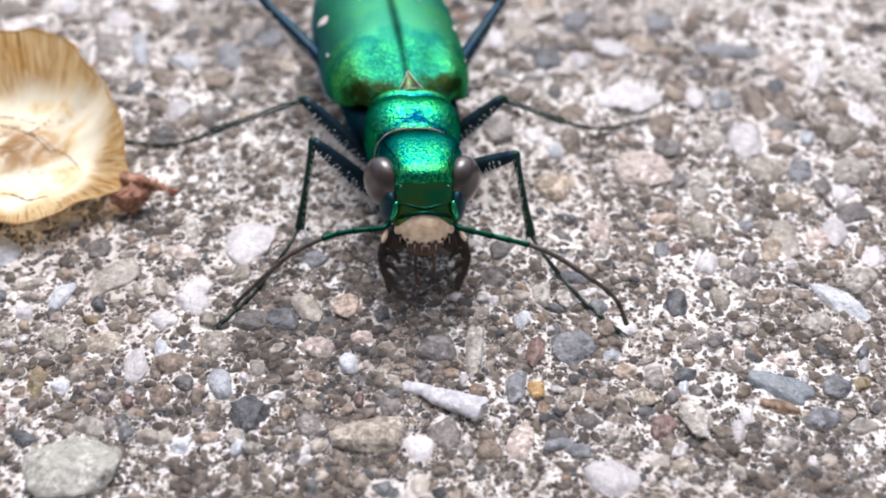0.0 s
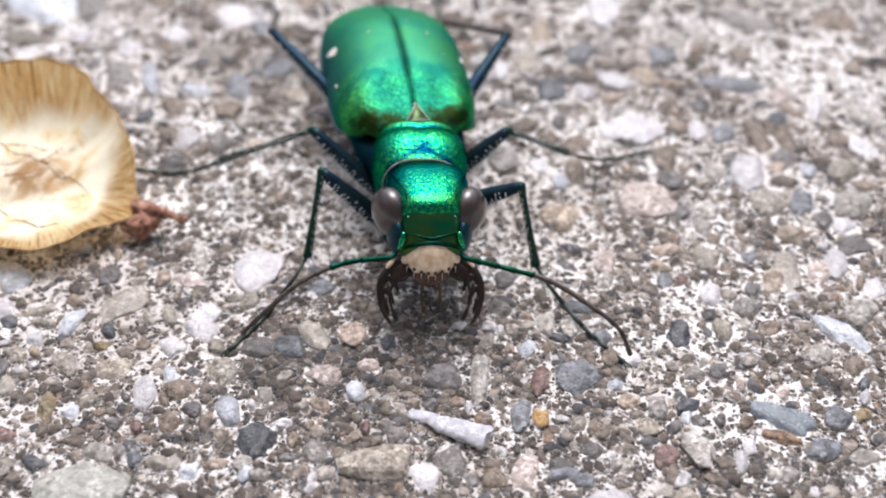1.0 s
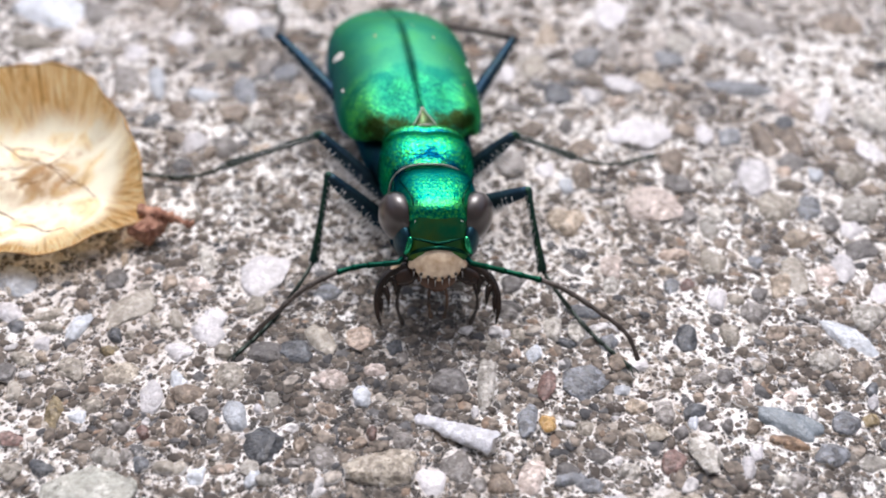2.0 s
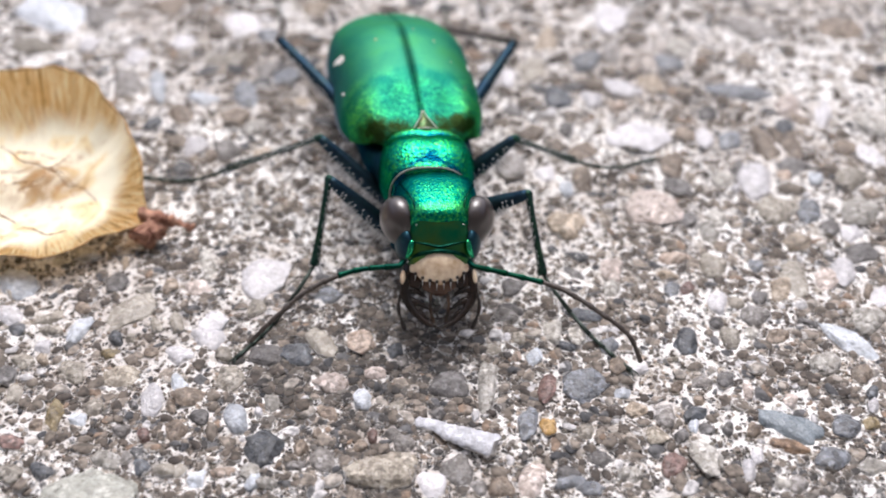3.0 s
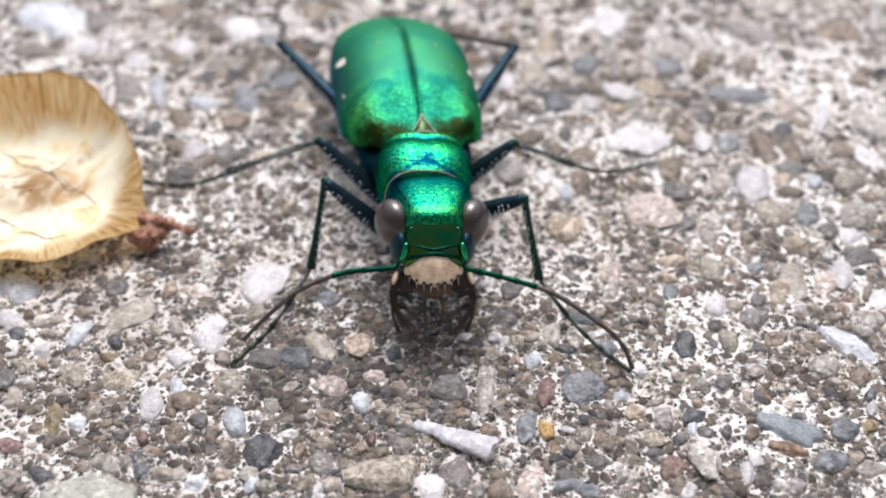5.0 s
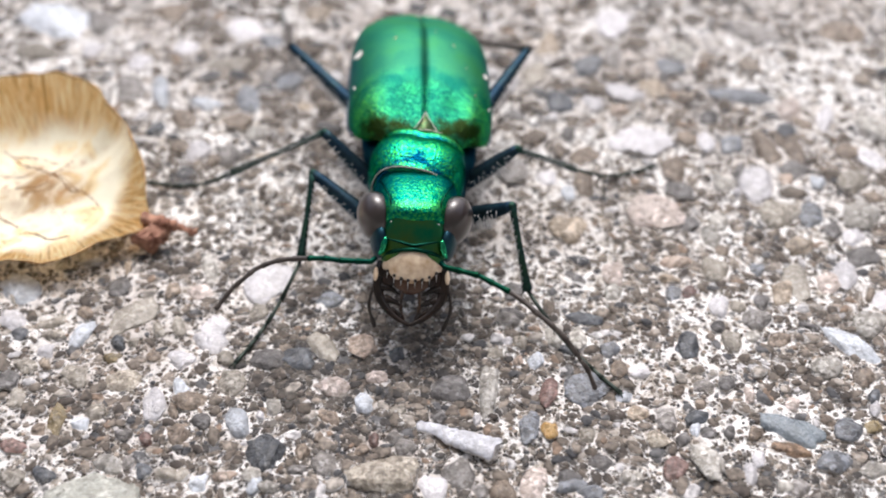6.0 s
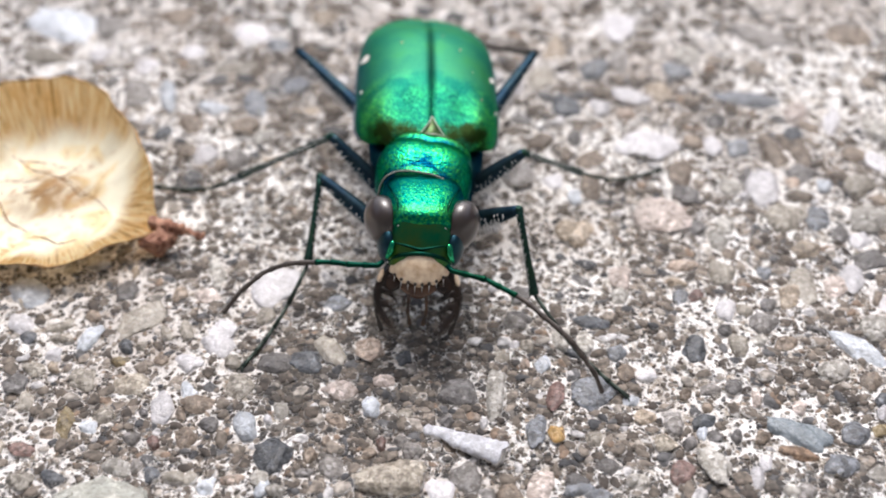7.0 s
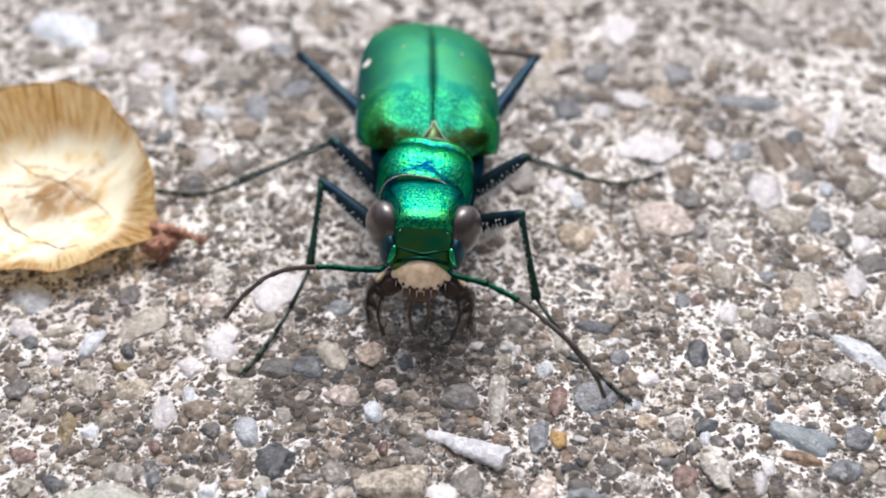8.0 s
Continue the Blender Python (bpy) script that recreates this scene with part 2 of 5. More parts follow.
def shell_material(name, stops, rough, grain, edge=None, reach=2.2, relief=0.5, graze=(0.12, 0.35, 0.42), bands=(), coarse=None):
    """Metallic green chitin with fine pits; edge: the hue towards the sides."""
    m, n, l, b = material(name, rough, 1.0)
    b.inputs["Specular Tint"].default_value = (*graze, 1)
    c = coords(n)
    pits = node(n, "ShaderNodeTexVoronoi", Scale=grain)
    l.new(c, pits.inputs["Vector"])
    cloud = node(n, "ShaderNodeTexNoise", Scale=grain * 0.8, Detail=5.0, Roughness=0.7)
    l.new(c, cloud.inputs["Vector"])
    hue = ramp(n, stops)
    l.new(cloud.outputs["Fac"], hue.inputs[0])
    # slow drifts of sheen over the shell
    drift = node(n, "ShaderNodeTexNoise", Scale=900.0, Detail=3.0, Roughness=0.6)
    l.new(c, drift.inputs["Vector"])
    sheen = ramp(n, ((0.36, (0.72, 0.84, 0.98)), (0.5, (1, 1, 1)), (0.66, (1.15, 1.04, 0.8))))
    l.new(drift.outputs["Fac"], sheen.inputs[0])
    out = mix(n, l, 1.0, hue.outputs[0], sheen.outputs[0], "MULTIPLY")
    if edge:
        xyz = n.new("ShaderNodeSeparateXYZ")
        l.new(c, xyz.inputs[0])
        side = n.new("ShaderNodeMath")
        side.operation = "ABSOLUTE"
        l.new(xyz.outputs[0], side.inputs[0])
        far = node(n, "ShaderNodeMapRange")
        far.inputs["From Min"].default_value, far.inputs["From Max"].default_value = reach * 0.72 * MM, reach * MM
        l.new(side.outputs[0], far.inputs["Value"])
        out = mix(n, l, far.outputs[0], out, edge)
    if coarse:
        # towards the base the shell is pebbled, with small blue and yellow glints put into its colour
        along = n.new("ShaderNodeSeparateXYZ")
        l.new(c, along.inputs[0])
        near = node(n, "ShaderNodeMapRange")
        near.interpolation_type = "SMOOTHSTEP"
        near.inputs["From Min"].default_value, near.inputs["From Max"].default_value = coarse[1] * MM, coarse[0] * MM
        l.new(along.outputs[1], near.inputs["Value"])
        glint = node(n, "ShaderNodeTexNoise", Scale=13000.0, Detail=5.0, Roughness=0.6)
        l.new(c, glint.inputs["Vector"])
        inner_hue = ramp(n, ((0.34, (0.0, 0.11, 0.12)), (0.5, (0.008, 0.25, 0.15)), (0.63, (0.045, 0.54, 0.24))))
        outer_hue = ramp(n, ((0.34, (0.004, 0.16, 0.09)), (0.48, (0.03, 0.38, 0.13)), (0.6, (0.22, 0.75, 0.1))))
        l.new(glint.outputs["Fac"], inner_hue.inputs[0])
        l.new(glint.outputs["Fac"], outer_hue.inputs[0])
        # teal beside the seam, yellow-green on the shoulders
        wide = n.new("ShaderNodeMath")
        wide.operation = "ABSOLUTE"
        l.new(along.outputs[0], wide.inputs[0])
        shoulder = node(n, "ShaderNodeMapRange")
        shoulder.interpolation_type = "SMOOTHSTEP"
        shoulder.inputs["From Min"].default_value, shoulder.inputs["From Max"].default_value = 0.9 * MM, 1.65 * MM
        l.new(wide.outputs[0], shoulder.inputs["Value"])
        glint_hue = mix(n, l, shoulder.outputs[0], inner_hue.outputs[0], outer_hue.outputs[0])
        some = n.new("ShaderNodeMath")
        some.operation = "MULTIPLY"
        some.inputs[1].default_value = 0.8
        l.new(near.outputs[0], some.inputs[0])
        out = mix(n, l, some.outputs[0], out, glint_hue)
    blotch = node(n, "ShaderNodeTexNoise", Scale=1900.0, Detail=5.0, Roughness=0.65)
    l.new(c, blotch.inputs["Vector"])
    if coarse:
        cloudy = ramp(n, ((0.36, (0.7, 0.82, 0.92)), (0.5, (1, 1, 1)), (0.64, (1.25, 1.18, 1.0))))
        l.new(blotch.outputs["Fac"], cloudy.inputs[0])
        out = mix(n, l, near.outputs[0], out, mix(n, l, 1.0, out, cloudy.outputs[0], "MULTIPLY"))
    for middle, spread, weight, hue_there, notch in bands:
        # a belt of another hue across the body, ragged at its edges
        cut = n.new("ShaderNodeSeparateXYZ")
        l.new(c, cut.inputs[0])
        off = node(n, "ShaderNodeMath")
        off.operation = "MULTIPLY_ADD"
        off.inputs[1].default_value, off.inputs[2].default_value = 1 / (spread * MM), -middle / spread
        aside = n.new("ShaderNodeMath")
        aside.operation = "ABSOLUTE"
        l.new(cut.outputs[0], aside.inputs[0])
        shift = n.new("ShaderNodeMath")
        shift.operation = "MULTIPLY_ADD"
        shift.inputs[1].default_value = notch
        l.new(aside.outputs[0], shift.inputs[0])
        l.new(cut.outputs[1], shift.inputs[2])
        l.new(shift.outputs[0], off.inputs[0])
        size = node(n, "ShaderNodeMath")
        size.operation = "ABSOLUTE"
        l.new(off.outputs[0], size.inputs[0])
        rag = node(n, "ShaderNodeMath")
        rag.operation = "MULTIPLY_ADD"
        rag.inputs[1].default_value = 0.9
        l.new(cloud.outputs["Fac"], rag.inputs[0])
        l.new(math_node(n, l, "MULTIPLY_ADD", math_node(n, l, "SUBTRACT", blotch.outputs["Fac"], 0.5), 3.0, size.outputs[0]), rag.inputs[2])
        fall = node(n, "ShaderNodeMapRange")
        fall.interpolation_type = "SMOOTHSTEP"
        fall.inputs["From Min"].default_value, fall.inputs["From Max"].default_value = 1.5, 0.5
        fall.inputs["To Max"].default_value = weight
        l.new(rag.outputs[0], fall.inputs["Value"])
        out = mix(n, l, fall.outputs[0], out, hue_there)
    l.new(out, b.inputs["Base Color"])
    if coarse:
        tall = n.new("ShaderNodeMath")
        tall.operation = "MULTIPLY"
        l.new(near.outputs[0], tall.inputs[0])
        l.new(glint.outputs["Fac"], tall.inputs[1])
        bump(n, l, b, tall.outputs[0], 1.0, 0.00005)
        l.new(math_node(n, l, "MULTIPLY_ADD", near.outputs[0], -0.24, rough), b.inputs["Roughness"])
    else:
        bump(n, l, b, math_node(n, l, "MULTIPLY_ADD", cloud.outputs["Fac"], 0.35, pits.outputs["Distance"]), relief, 0.000013)
    return m


# the dark olive base belt is bronze hue plus dark reflection put into colour
elytra_green = shell_material("emerald_elytra", ((0.3, (0.042, 0.235, 0.13)), (0.52, (0.054, 0.27, 0.145)), (0.7, (0.074, 0.305, 0.13))), 0.58, 20000.0, (0.065, 0.13, 0.2), 2.36, 0.45,
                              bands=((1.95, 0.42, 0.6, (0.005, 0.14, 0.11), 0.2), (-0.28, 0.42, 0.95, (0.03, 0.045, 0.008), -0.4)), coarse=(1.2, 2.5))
pronotum_green = shell_material("green_pronotum", ((0.36, (0.0, 0.14, 0.12)), (0.48, (0.0, 0.26, 0.14)), (0.64, (0.07, 0.44, 0.08))), 0.27, 16000.0, (0.0, 0.1, 0.07), 1.4, 1.0,
                                bands=((-0.68, 0.16, 0.92, (0.0, 0.07, 0.15), 0.0), (-1.8, 0.34, 1.0, (0.0, 0.04, 0.08), 0.7), (-0.42, 0.12, 0.5, (0.15, 0.42, 0.05), 0.0)))
head_green = shell_material("teal_green_head", ((0.37, (0.0, 0.085, 0.1)), (0.5, (0.0, 0.2, 0.115)), (0.62, (0.05, 0.42, 0.1))), 0.32, 18000.0, (0.0, 0.12, 0.22), 1.1, 0.75,
                            bands=((-2.45, 0.8, 0.7, (0.0, 0.12, 0.13), 0.0), (-3.62, 0.16, 0.2, (0.1, 0.48, 0.05), 0.0)))
socket_green = shell_material("bright_green_socket", ((0.3, (0.0, 0.26, 0.14)), (0.6, (0.06, 0.5, 0.2))), 0.22, 9000.0, None, 1, 0.3)
leg_blue = shell_material("dark_blue_green_leg", ((0.3, (0.022, 0.034, 0.053)), (0.6, (0.027, 0.053, 0.074))), 0.5, 9000.0, None, 1, 0.4)
shin_green = shell_material("dark_green_shin", ((0.3, (0.024, 0.045, 0.042)), (0.6, (0.034, 0.078, 0.058))), 0.42, 9000.0, None, 1, 0.4)
belly_blue = shell_material("dark_blue_underside", ((0.3, (0.014, 0.035, 0.06)), (0.7, (0.022, 0.075, 0.085))), 0.5, 9000.0, None, 1, 0.4)
base_green = shell_material("green_antenna_base", ((0.3, (0.002, 0.022, 0.02)), (0.6, (0.007, 0.05, 0.03))), 0.3, 9000.0, None, 1, 0.3)


def plain(name, dark_tone, light_tone, rough, scale=4000.0, metal=0.0, coat=0.0, relief=0.2):
    m, n, l, b = material(name, rough, metal, coat)
    fine = node(n, "ShaderNodeTexNoise", Scale=scale, Detail=4.0)
    l.new(coords(n), fine.inputs["Vector"])
    tone = ramp(n, ((0.32, dark_tone), (0.68, light_tone)))
    l.new(fine.outputs["Fac"], tone.inputs[0])
    l.new(tone.outputs[0], b.inputs["Base Color"])
    bump(n, l, b, fine.outputs["Fac"], relief, 0.00003)
    return m


# bronze green, darkened for the dark ground that the face mirrors
face_green = plain("bronze_green_face", (0.004, 0.14, 0.07), (0.075, 0.13, 0.025), 0.36, 1400.0, 1.0, relief=0.12)
cheek_blue = plain("dark_blue_cheek", (0.018, 0.045, 0.07), (0.024, 0.075, 0.09), 0.4, 3000.0, 1.0, relief=0.1)
cream = plain("cream_chitin", (0.54, 0.36, 0.21), (0.87, 0.71, 0.52), 0.32, 4200.0, coat=0.3)
mandible_brown = plain("dark_brown_mandible", (0.008, 0.0055, 0.004), (0.022, 0.013, 0.009), 0.09, 2500.0, relief=0.1)
mandible_brown.node_tree.nodes["Principled BSDF"].inputs["Specular IOR Level"].default_value = 0.35
jaw_brown = plain("glossy_brown_jaw_base", (0.012, 0.006, 0.004), (0.035, 0.017, 0.01), 0.18, 1800.0, relief=0.1)
mouth_brown = plain("brown_mouth", (0.05, 0.025, 0.016), (0.15, 0.08, 0.05), 0.25, 2500.0)
antenna_brown = plain("brown_antenna", (0.025, 0.018, 0.015), (0.075, 0.058, 0.048), 0.45, 6000.0)
bristle_white = plain("white_bristle", (0.7, 0.7, 0.7), (0.88, 0.88, 0.87), 0.4)
spot_white = plain("white_spot", (0.78, 0.75, 0.7), (0.88, 0.86, 0.82), 0.4)
foot_grey = plain("grey_green_foot", (0.018, 0.03, 0.025), (0.05, 0.07, 0.055), 0.45, 5000.0, 0.5)
spot_tan = plain("tan_spot", (0.36, 0.3, 0.14), (0.55, 0.46, 0.26), 0.45)
tooth_black = plain("black_tooth", (0.01, 0.008, 0.007), (0.03, 0.02, 0.015), 0.3)
calyx_red = plain("dry_red_brown_calyx", (0.17, 0.06, 0.035), (0.5, 0.27, 0.18), 0.75, 4200.0, relief=1.0)


def eye_material():
    m, n, l, b = material("grey_brown_eye", 0.3, 0.0, 1.0)
    b.inputs["Coat Roughness"].default_value = 0.28
    c = coords(n)
    facets = node(n, "ShaderNodeTexVoronoi", Scale=30000.0)
    l.new(c, facets.inputs["Vector"])
    cloud = node(n, "ShaderNodeTexNoise", Scale=1500.0, Detail=2.0)
    l.new(c, cloud.inputs["Vector"])
    tone = ramp(n, ((0.35, (0.016, 0.008, 0.006)), (0.7, (0.04, 0.025, 0.022))))
    l.new(cloud.outputs["Fac"], tone.inputs[0])
    l.new(tone.outputs[0], b.inputs["Base Color"])
    bump(n, l, b, facets.outputs["Distance"], 0.15, 0.00001)
    return m


eye_grey = eye_material()
margin_grey = plain("grey_violet_margin", (0.07, 0.08, 0.11), (0.14, 0.16, 0.2), 0.45, 3000.0, 0.6)


def wing_material():
    """A dry papery wing that lets light through, with fine radiating veins and a browner rim and heart."""
    m, n, l, b = material("papery_wing", 0.65)
    b.inputs["Specular IOR Level"].default_value = 0.2
    shift = n.new("ShaderNodeVectorMath")
    shift.operation = "SUBTRACT"
    shift.inputs[1].default_value = (0.6 * MM, -0.3 * MM, 0)
    l.new(coords(n), shift.inputs[0])
    c = shift.outputs[0]
    xyz = n.new("ShaderNodeSeparateXYZ")
    l.new(c, xyz.inputs[0])
    turn = n.new("ShaderNodeMath")
    turn.operation = "ARCTAN2"
    l.new(xyz.outputs[1], turn.inputs[0])
    l.new(xyz.outputs[0], turn.inputs[1])
    flat = n.new("ShaderNodeVectorMath")
    flat.operation = "LENGTH"
    l.new(c, flat.inputs[0])
    polar = n.new("ShaderNodeCombineXYZ")
    l.new(turn.outputs[0], polar.inputs[0])
    l.new(flat.outputs["Value"], polar.inputs[1])
    stretch = n.new("ShaderNodeVectorMath")
    stretch.operation = "MULTIPLY"
    stretch.inputs[1].default_value = (34.0, 700.0, 1.0)
    l.new(polar.outputs[0], stretch.inputs[0])
    veins = node(n, "ShaderNodeTexNoise", Scale=1.3, Detail=6.0, Roughness=0.65, Distortion=1.4)
    l.new(stretch.outputs[0], veins.inputs["Vector"])
    vein_colour = ramp(n, ((0.34, (0.34, 0.16, 0.05)), (0.45, (0.85, 0.5, 0.17)), (0.58, (1.0, 0.83, 0.48))))
    l.new(veins.outputs["Fac"], vein_colour.inputs[0])
    heart = node(n, "ShaderNodeTexNoise", Scale=700.0, Detail=6.0, Distortion=1.2)
    l.new(c, heart.inputs["Vector"])
    heart_colour = ramp(n, ((0.3, (0.55, 0.33, 0.15)), (0.39, (0.96, 0.79, 0.47)), (0.48, (1.0, 0.94, 0.74))))
    l.new(heart.outputs["Fac"], heart_colour.inputs[0])
    place = node(n, "ShaderNodeMapRange")
    place.interpolation_type = "SMOOTHSTEP"
    place.inputs["From Min"].default_value, place.inputs["From Max"].default_value = 3.5 * MM, 4.5 * MM
    wander = node(n, "ShaderNodeTexNoise", Scale=520.0, Detail=4.0)
    l.new(c, wander.inputs["Vector"])
    shifted = node(n, "ShaderNodeMath")
    shifted.operation = "MULTIPLY_ADD"
    shifted.inputs[1].default_value = 2.2 * MM
    l.new(wander.outputs["Fac"], shifted.inputs[0])
    l.new(flat.outputs["Value"], shifted.inputs[2])
    l.new(shifted.outputs[0], place.inputs["Value"])
    core = node(n, "ShaderNodeMapRange")
    core.interpolation_type = "SMOOTHSTEP"
    core.inputs["From Min"].default_value, core.inputs["From Max"].default_value = 1.9 * MM, 0.3 * MM
    core.inputs["To Max"].default_value = 0.9
    l.new(flat.outputs["Value"], core.inputs["Value"])
    core_noise = ramp(n, ((0.46, (1, 1, 1)), (0.6, (0, 0, 0))))
    l.new(heart.outputs["Fac"], core_noise.inputs[0])
    core_both = n.new("ShaderNodeMath")
    core_both.operation = "MULTIPLY"
    l.new(core.outputs[0], core_both.inputs[0])
    l.new(core_noise.outputs[0], core_both.inputs[1])
    heart_brown = mix(n, l, core_both.outputs[0], heart_colour.outputs[0], (0.42, 0.24, 0.1))
    # small rusty flecks, thickest over the seed itself
    speck = node(n, "ShaderNodeTexNoise", Scale=2600.0, Detail=5.0, Roughness=0.7, Distortion=0.6)
    l.new(c, speck.inputs["Vector"])
    fleck = ramp(n, ((0.56, (0, 0, 0)), (0.66, (1, 1, 1))))
    l.new(speck.outputs["Fac"], fleck.inputs[0])
    sown = node(n, "ShaderNodeMapRange")
    sown.interpolation_type = "SMOOTHSTEP"
    sown.inputs["From Min"].default_value, sown.inputs["From Max"].default_value = 3.0 * MM, 0.8 * MM
    sown.inputs["To Max"].default_value = 0.7
    l.new(flat.outputs["Value"], sown.inputs["Value"])
    heart_brown = mix(n, l, math_node(n, l, "MULTIPLY", fleck.outputs[0], sown.outputs[0]), heart_brown, (0.5, 0.25, 0.09))
    colour = mix(n, l, place.outputs[0], heart_brown, vein_colour.outputs[0])
    l.new(colour, b.inputs["Base Color"])
    through_light = n.new("ShaderNodeBsdfTranslucent")
    l.new(colour, through_light.inputs["Color"])
    blend = n.new("ShaderNodeMixShader")
    clear = node(n, "ShaderNodeMapRange")
    clear.inputs["To Min"].default_value, clear.inputs["To Max"].default_value = 0.04, 0.62
    l.new(place.outputs[0], clear.inputs["Value"])
    l.new(clear.outputs[0], blend.inputs[0])
    l.new(b.outputs[0], blend.inputs[1])
    l.new(through_light.outputs[0], blend.inputs[2])
    l.new(blend.outputs[0], n["Material Output"].inputs["Surface"])
    bump(n, l, b, veins.outputs["Fac"], 0.6, 0.00015)
    return m


wing_paper = wing_material()


# ---- mesh helpers ----
def mesh_of(name, bm, mats, smooth=True):
    bmesh.ops.recalc_face_normals(bm, faces=bm.faces)
    bmesh.ops.scale(bm, vec=(MM, MM, MM), verts=bm.verts)
    me = bpy.data.meshes.new(name)
    bm.to_mesh(me)
    bm.free()
    for m in mats if isinstance(mats, (list, tuple)) else [mats]:
        me.materials.append(m)
    if smooth:
        me.shade_smooth()
    return me


def part(name, bm, mats, parent=None, label="", smooth=True):
    ob = new(name, mesh_of(name, bm, mats, smooth))
    ob.parent = parent
    return tagged(ob, label)


def loft(rings, bm=None, slot=0, caps=True):
    """A skin over rings of equally many points; the ends are closed."""
    bm = bm or bmesh.new()
    rows = [[bm.verts.new(p) for p in ring] for ring in rings]
    k = len(rows[0])
    for a, b in zip(rows, rows[1:]):
        for i in range(k):
            bm.faces.new((a[i], a[(i + 1) % k], b[(i + 1) % k], b[i])).material_index = slot
    if caps:
        for row in (rows[0], rows[-1]):
            bm.faces.new(row).material_index = slot
    return bm


def tube(points, radii, sides=10, bm=None, slot=0):
    """A round tapering limb along a line of points."""
    pts = [Vector(p) for p in points]
    rings = []
    up = Vector((0, 0, 1))
    for i, p in enumerate(pts):
        d = (pts[min(i + 1, len(pts) - 1)] - pts[max(i - 1, 0)]).normalized()
        if abs(d.dot(up)) > 0.95:
            up = Vector((1, 0, 0))
        a = d.cross(up).normalized()
        b = a.cross(d).normalized()
        up = b
        rings.append([p + radii[i] * (math.cos(s) * a + math.sin(s) * b) for s in (2 * math.pi * j / sides for j in range(sides))])
    return loft(rings, bm, slot)


def spline(points, steps):
    """Points along a smooth line through the given ones."""
    p = [Vector(q) for q in points]
    p = [2 * p[0] - p[1], *p, 2 * p[-1] - p[-2]]
    out = []
    for i in range(1, len(p) - 2):
        for s in range(steps):
            t = s / steps
            out.append(0.5 * (2 * p[i] + (p[i + 1] - p[i - 1]) * t + (2 * p[i - 1] - 5 * p[i] + 4 * p[i + 1] - p[i + 2]) * t * t + (3 * p[i] - p[i - 1] - 3 * p[i + 1] + p[i + 2]) * t ** 3))
    return out + [p[-2]]


def thorn(bm, root, way, length, radius, slot=0, sides=5):
    """A small cone: a bristle, spine or tooth."""
    root, way = Vector(root), Vector(way).normalized()
    a = way.orthogonal().normalized()
    b = way.cross(a)
    ring = [bm.verts.new(root + radius * (math.cos(s) * a + math.sin(s) * b)) for s in (2 * math.pi * j / sides for j in range(sides))]
    tip = bm.verts.new(root + way * length)
    for i in range(sides):
        bm.faces.new((ring[i], ring[(i + 1) % sides], tip)).material_index = slot


def ball(centre, radii, bm=None, sub=3, slot=0, turn=None):
    bm = bm or bmesh.new()
    m = Matrix.Translation(centre) @ (turn.to_4x4() if turn else Matrix()) @ Matrix.Diagonal((*radii, 1))
    made = bmesh.ops.create_icosphere(bm, subdivisions=sub, radius=1, matrix=m)
    for v in made["verts"]:
        for fc in v.link_faces:
            fc.material_index = slot
    return bm


# ---- the ground: one sheet, fine where it is seen ----
def value_noise(x, y, cell, seed):
    """Smooth noise of about -1 to 1 with the given cell size."""
    table = np.random.default_rng(seed).uniform(-1, 1, (128, 128))
    u, v = x / cell, y / cell
    i, j = np.floor(u).astype(int), np.floor(v).astype(int)
    fu, fv = u - i, v - j
    fu, fv = fu * fu * (3 - 2 * fu), fv * fv * (3 - 2 * fv)
    a, b = table[i % 128, j % 128], table[(i + 1) % 128, j % 128]
    c, d = table[i % 128, (j + 1) % 128], table[(i + 1) % 128, (j + 1) % 128]
    return (a * (1 - fu) + b * fu) * (1 - fv) + (c * (1 - fu) + d * fu) * fv


def height_at(x, y):
    x, y = np.asarray(x, float), np.asarray(y, float)
    fade = np.clip((60 - np.maximum(np.abs(x), np.abs(y))) / 20, 0, 1)
    return fade * (0.09 * value_noise(x, y, 4.0, 1) + 0.06 * value_noise(x, y, 1.3, 2) + 0.05 * value_noise(x, y, 0.55, 3) + 0.045 * value_noise(x, y, 0.26, 4))


def build_ground():
    far = [270, 200, 140, 100, 70, 50, 38, 30]
    xs = np.array([-f for f in far] + list(np.arange(-24, 24.01, 0.11)) + far[::-1])
    ys = np.array([-92, -70, -50, -36, -24, -18] + list(np.arange(-14, 24.01, 0.11)) + [30, 38, 50, 70, 100, 140, 200, 270, 328])
    gx, gy = np.meshgrid(xs, ys)
    gz = height_at(gx, gy)
    verts = np.stack([gx, gy, gz], -1).reshape(-1, 3) * MM
    w, h = len(xs), len(ys)
    k = (np.arange(h - 1)[:, None] * w + np.arange(w - 1)[None]).ravel()
    faces = np.stack([k, k + 1, k + w + 1, k + w], 1)
    me = bpy.data.meshes.new("ground")
    me.from_pydata(verts.tolist(), [], faces.tolist())
    me.materials.append(concrete)
    me.shade_smooth()
    return tagged(new("ground", me), "weathered concrete with chalky paste and exposed gravel", "concrete", kind="structure")


ground = build_ground()

# plain grey walls, added unseen beyond the view to block low sky light
dusk = plain("grey_sky_block", (0.13, 0.135, 0.135), (0.18, 0.185, 0.185), 0.9, 60.0)
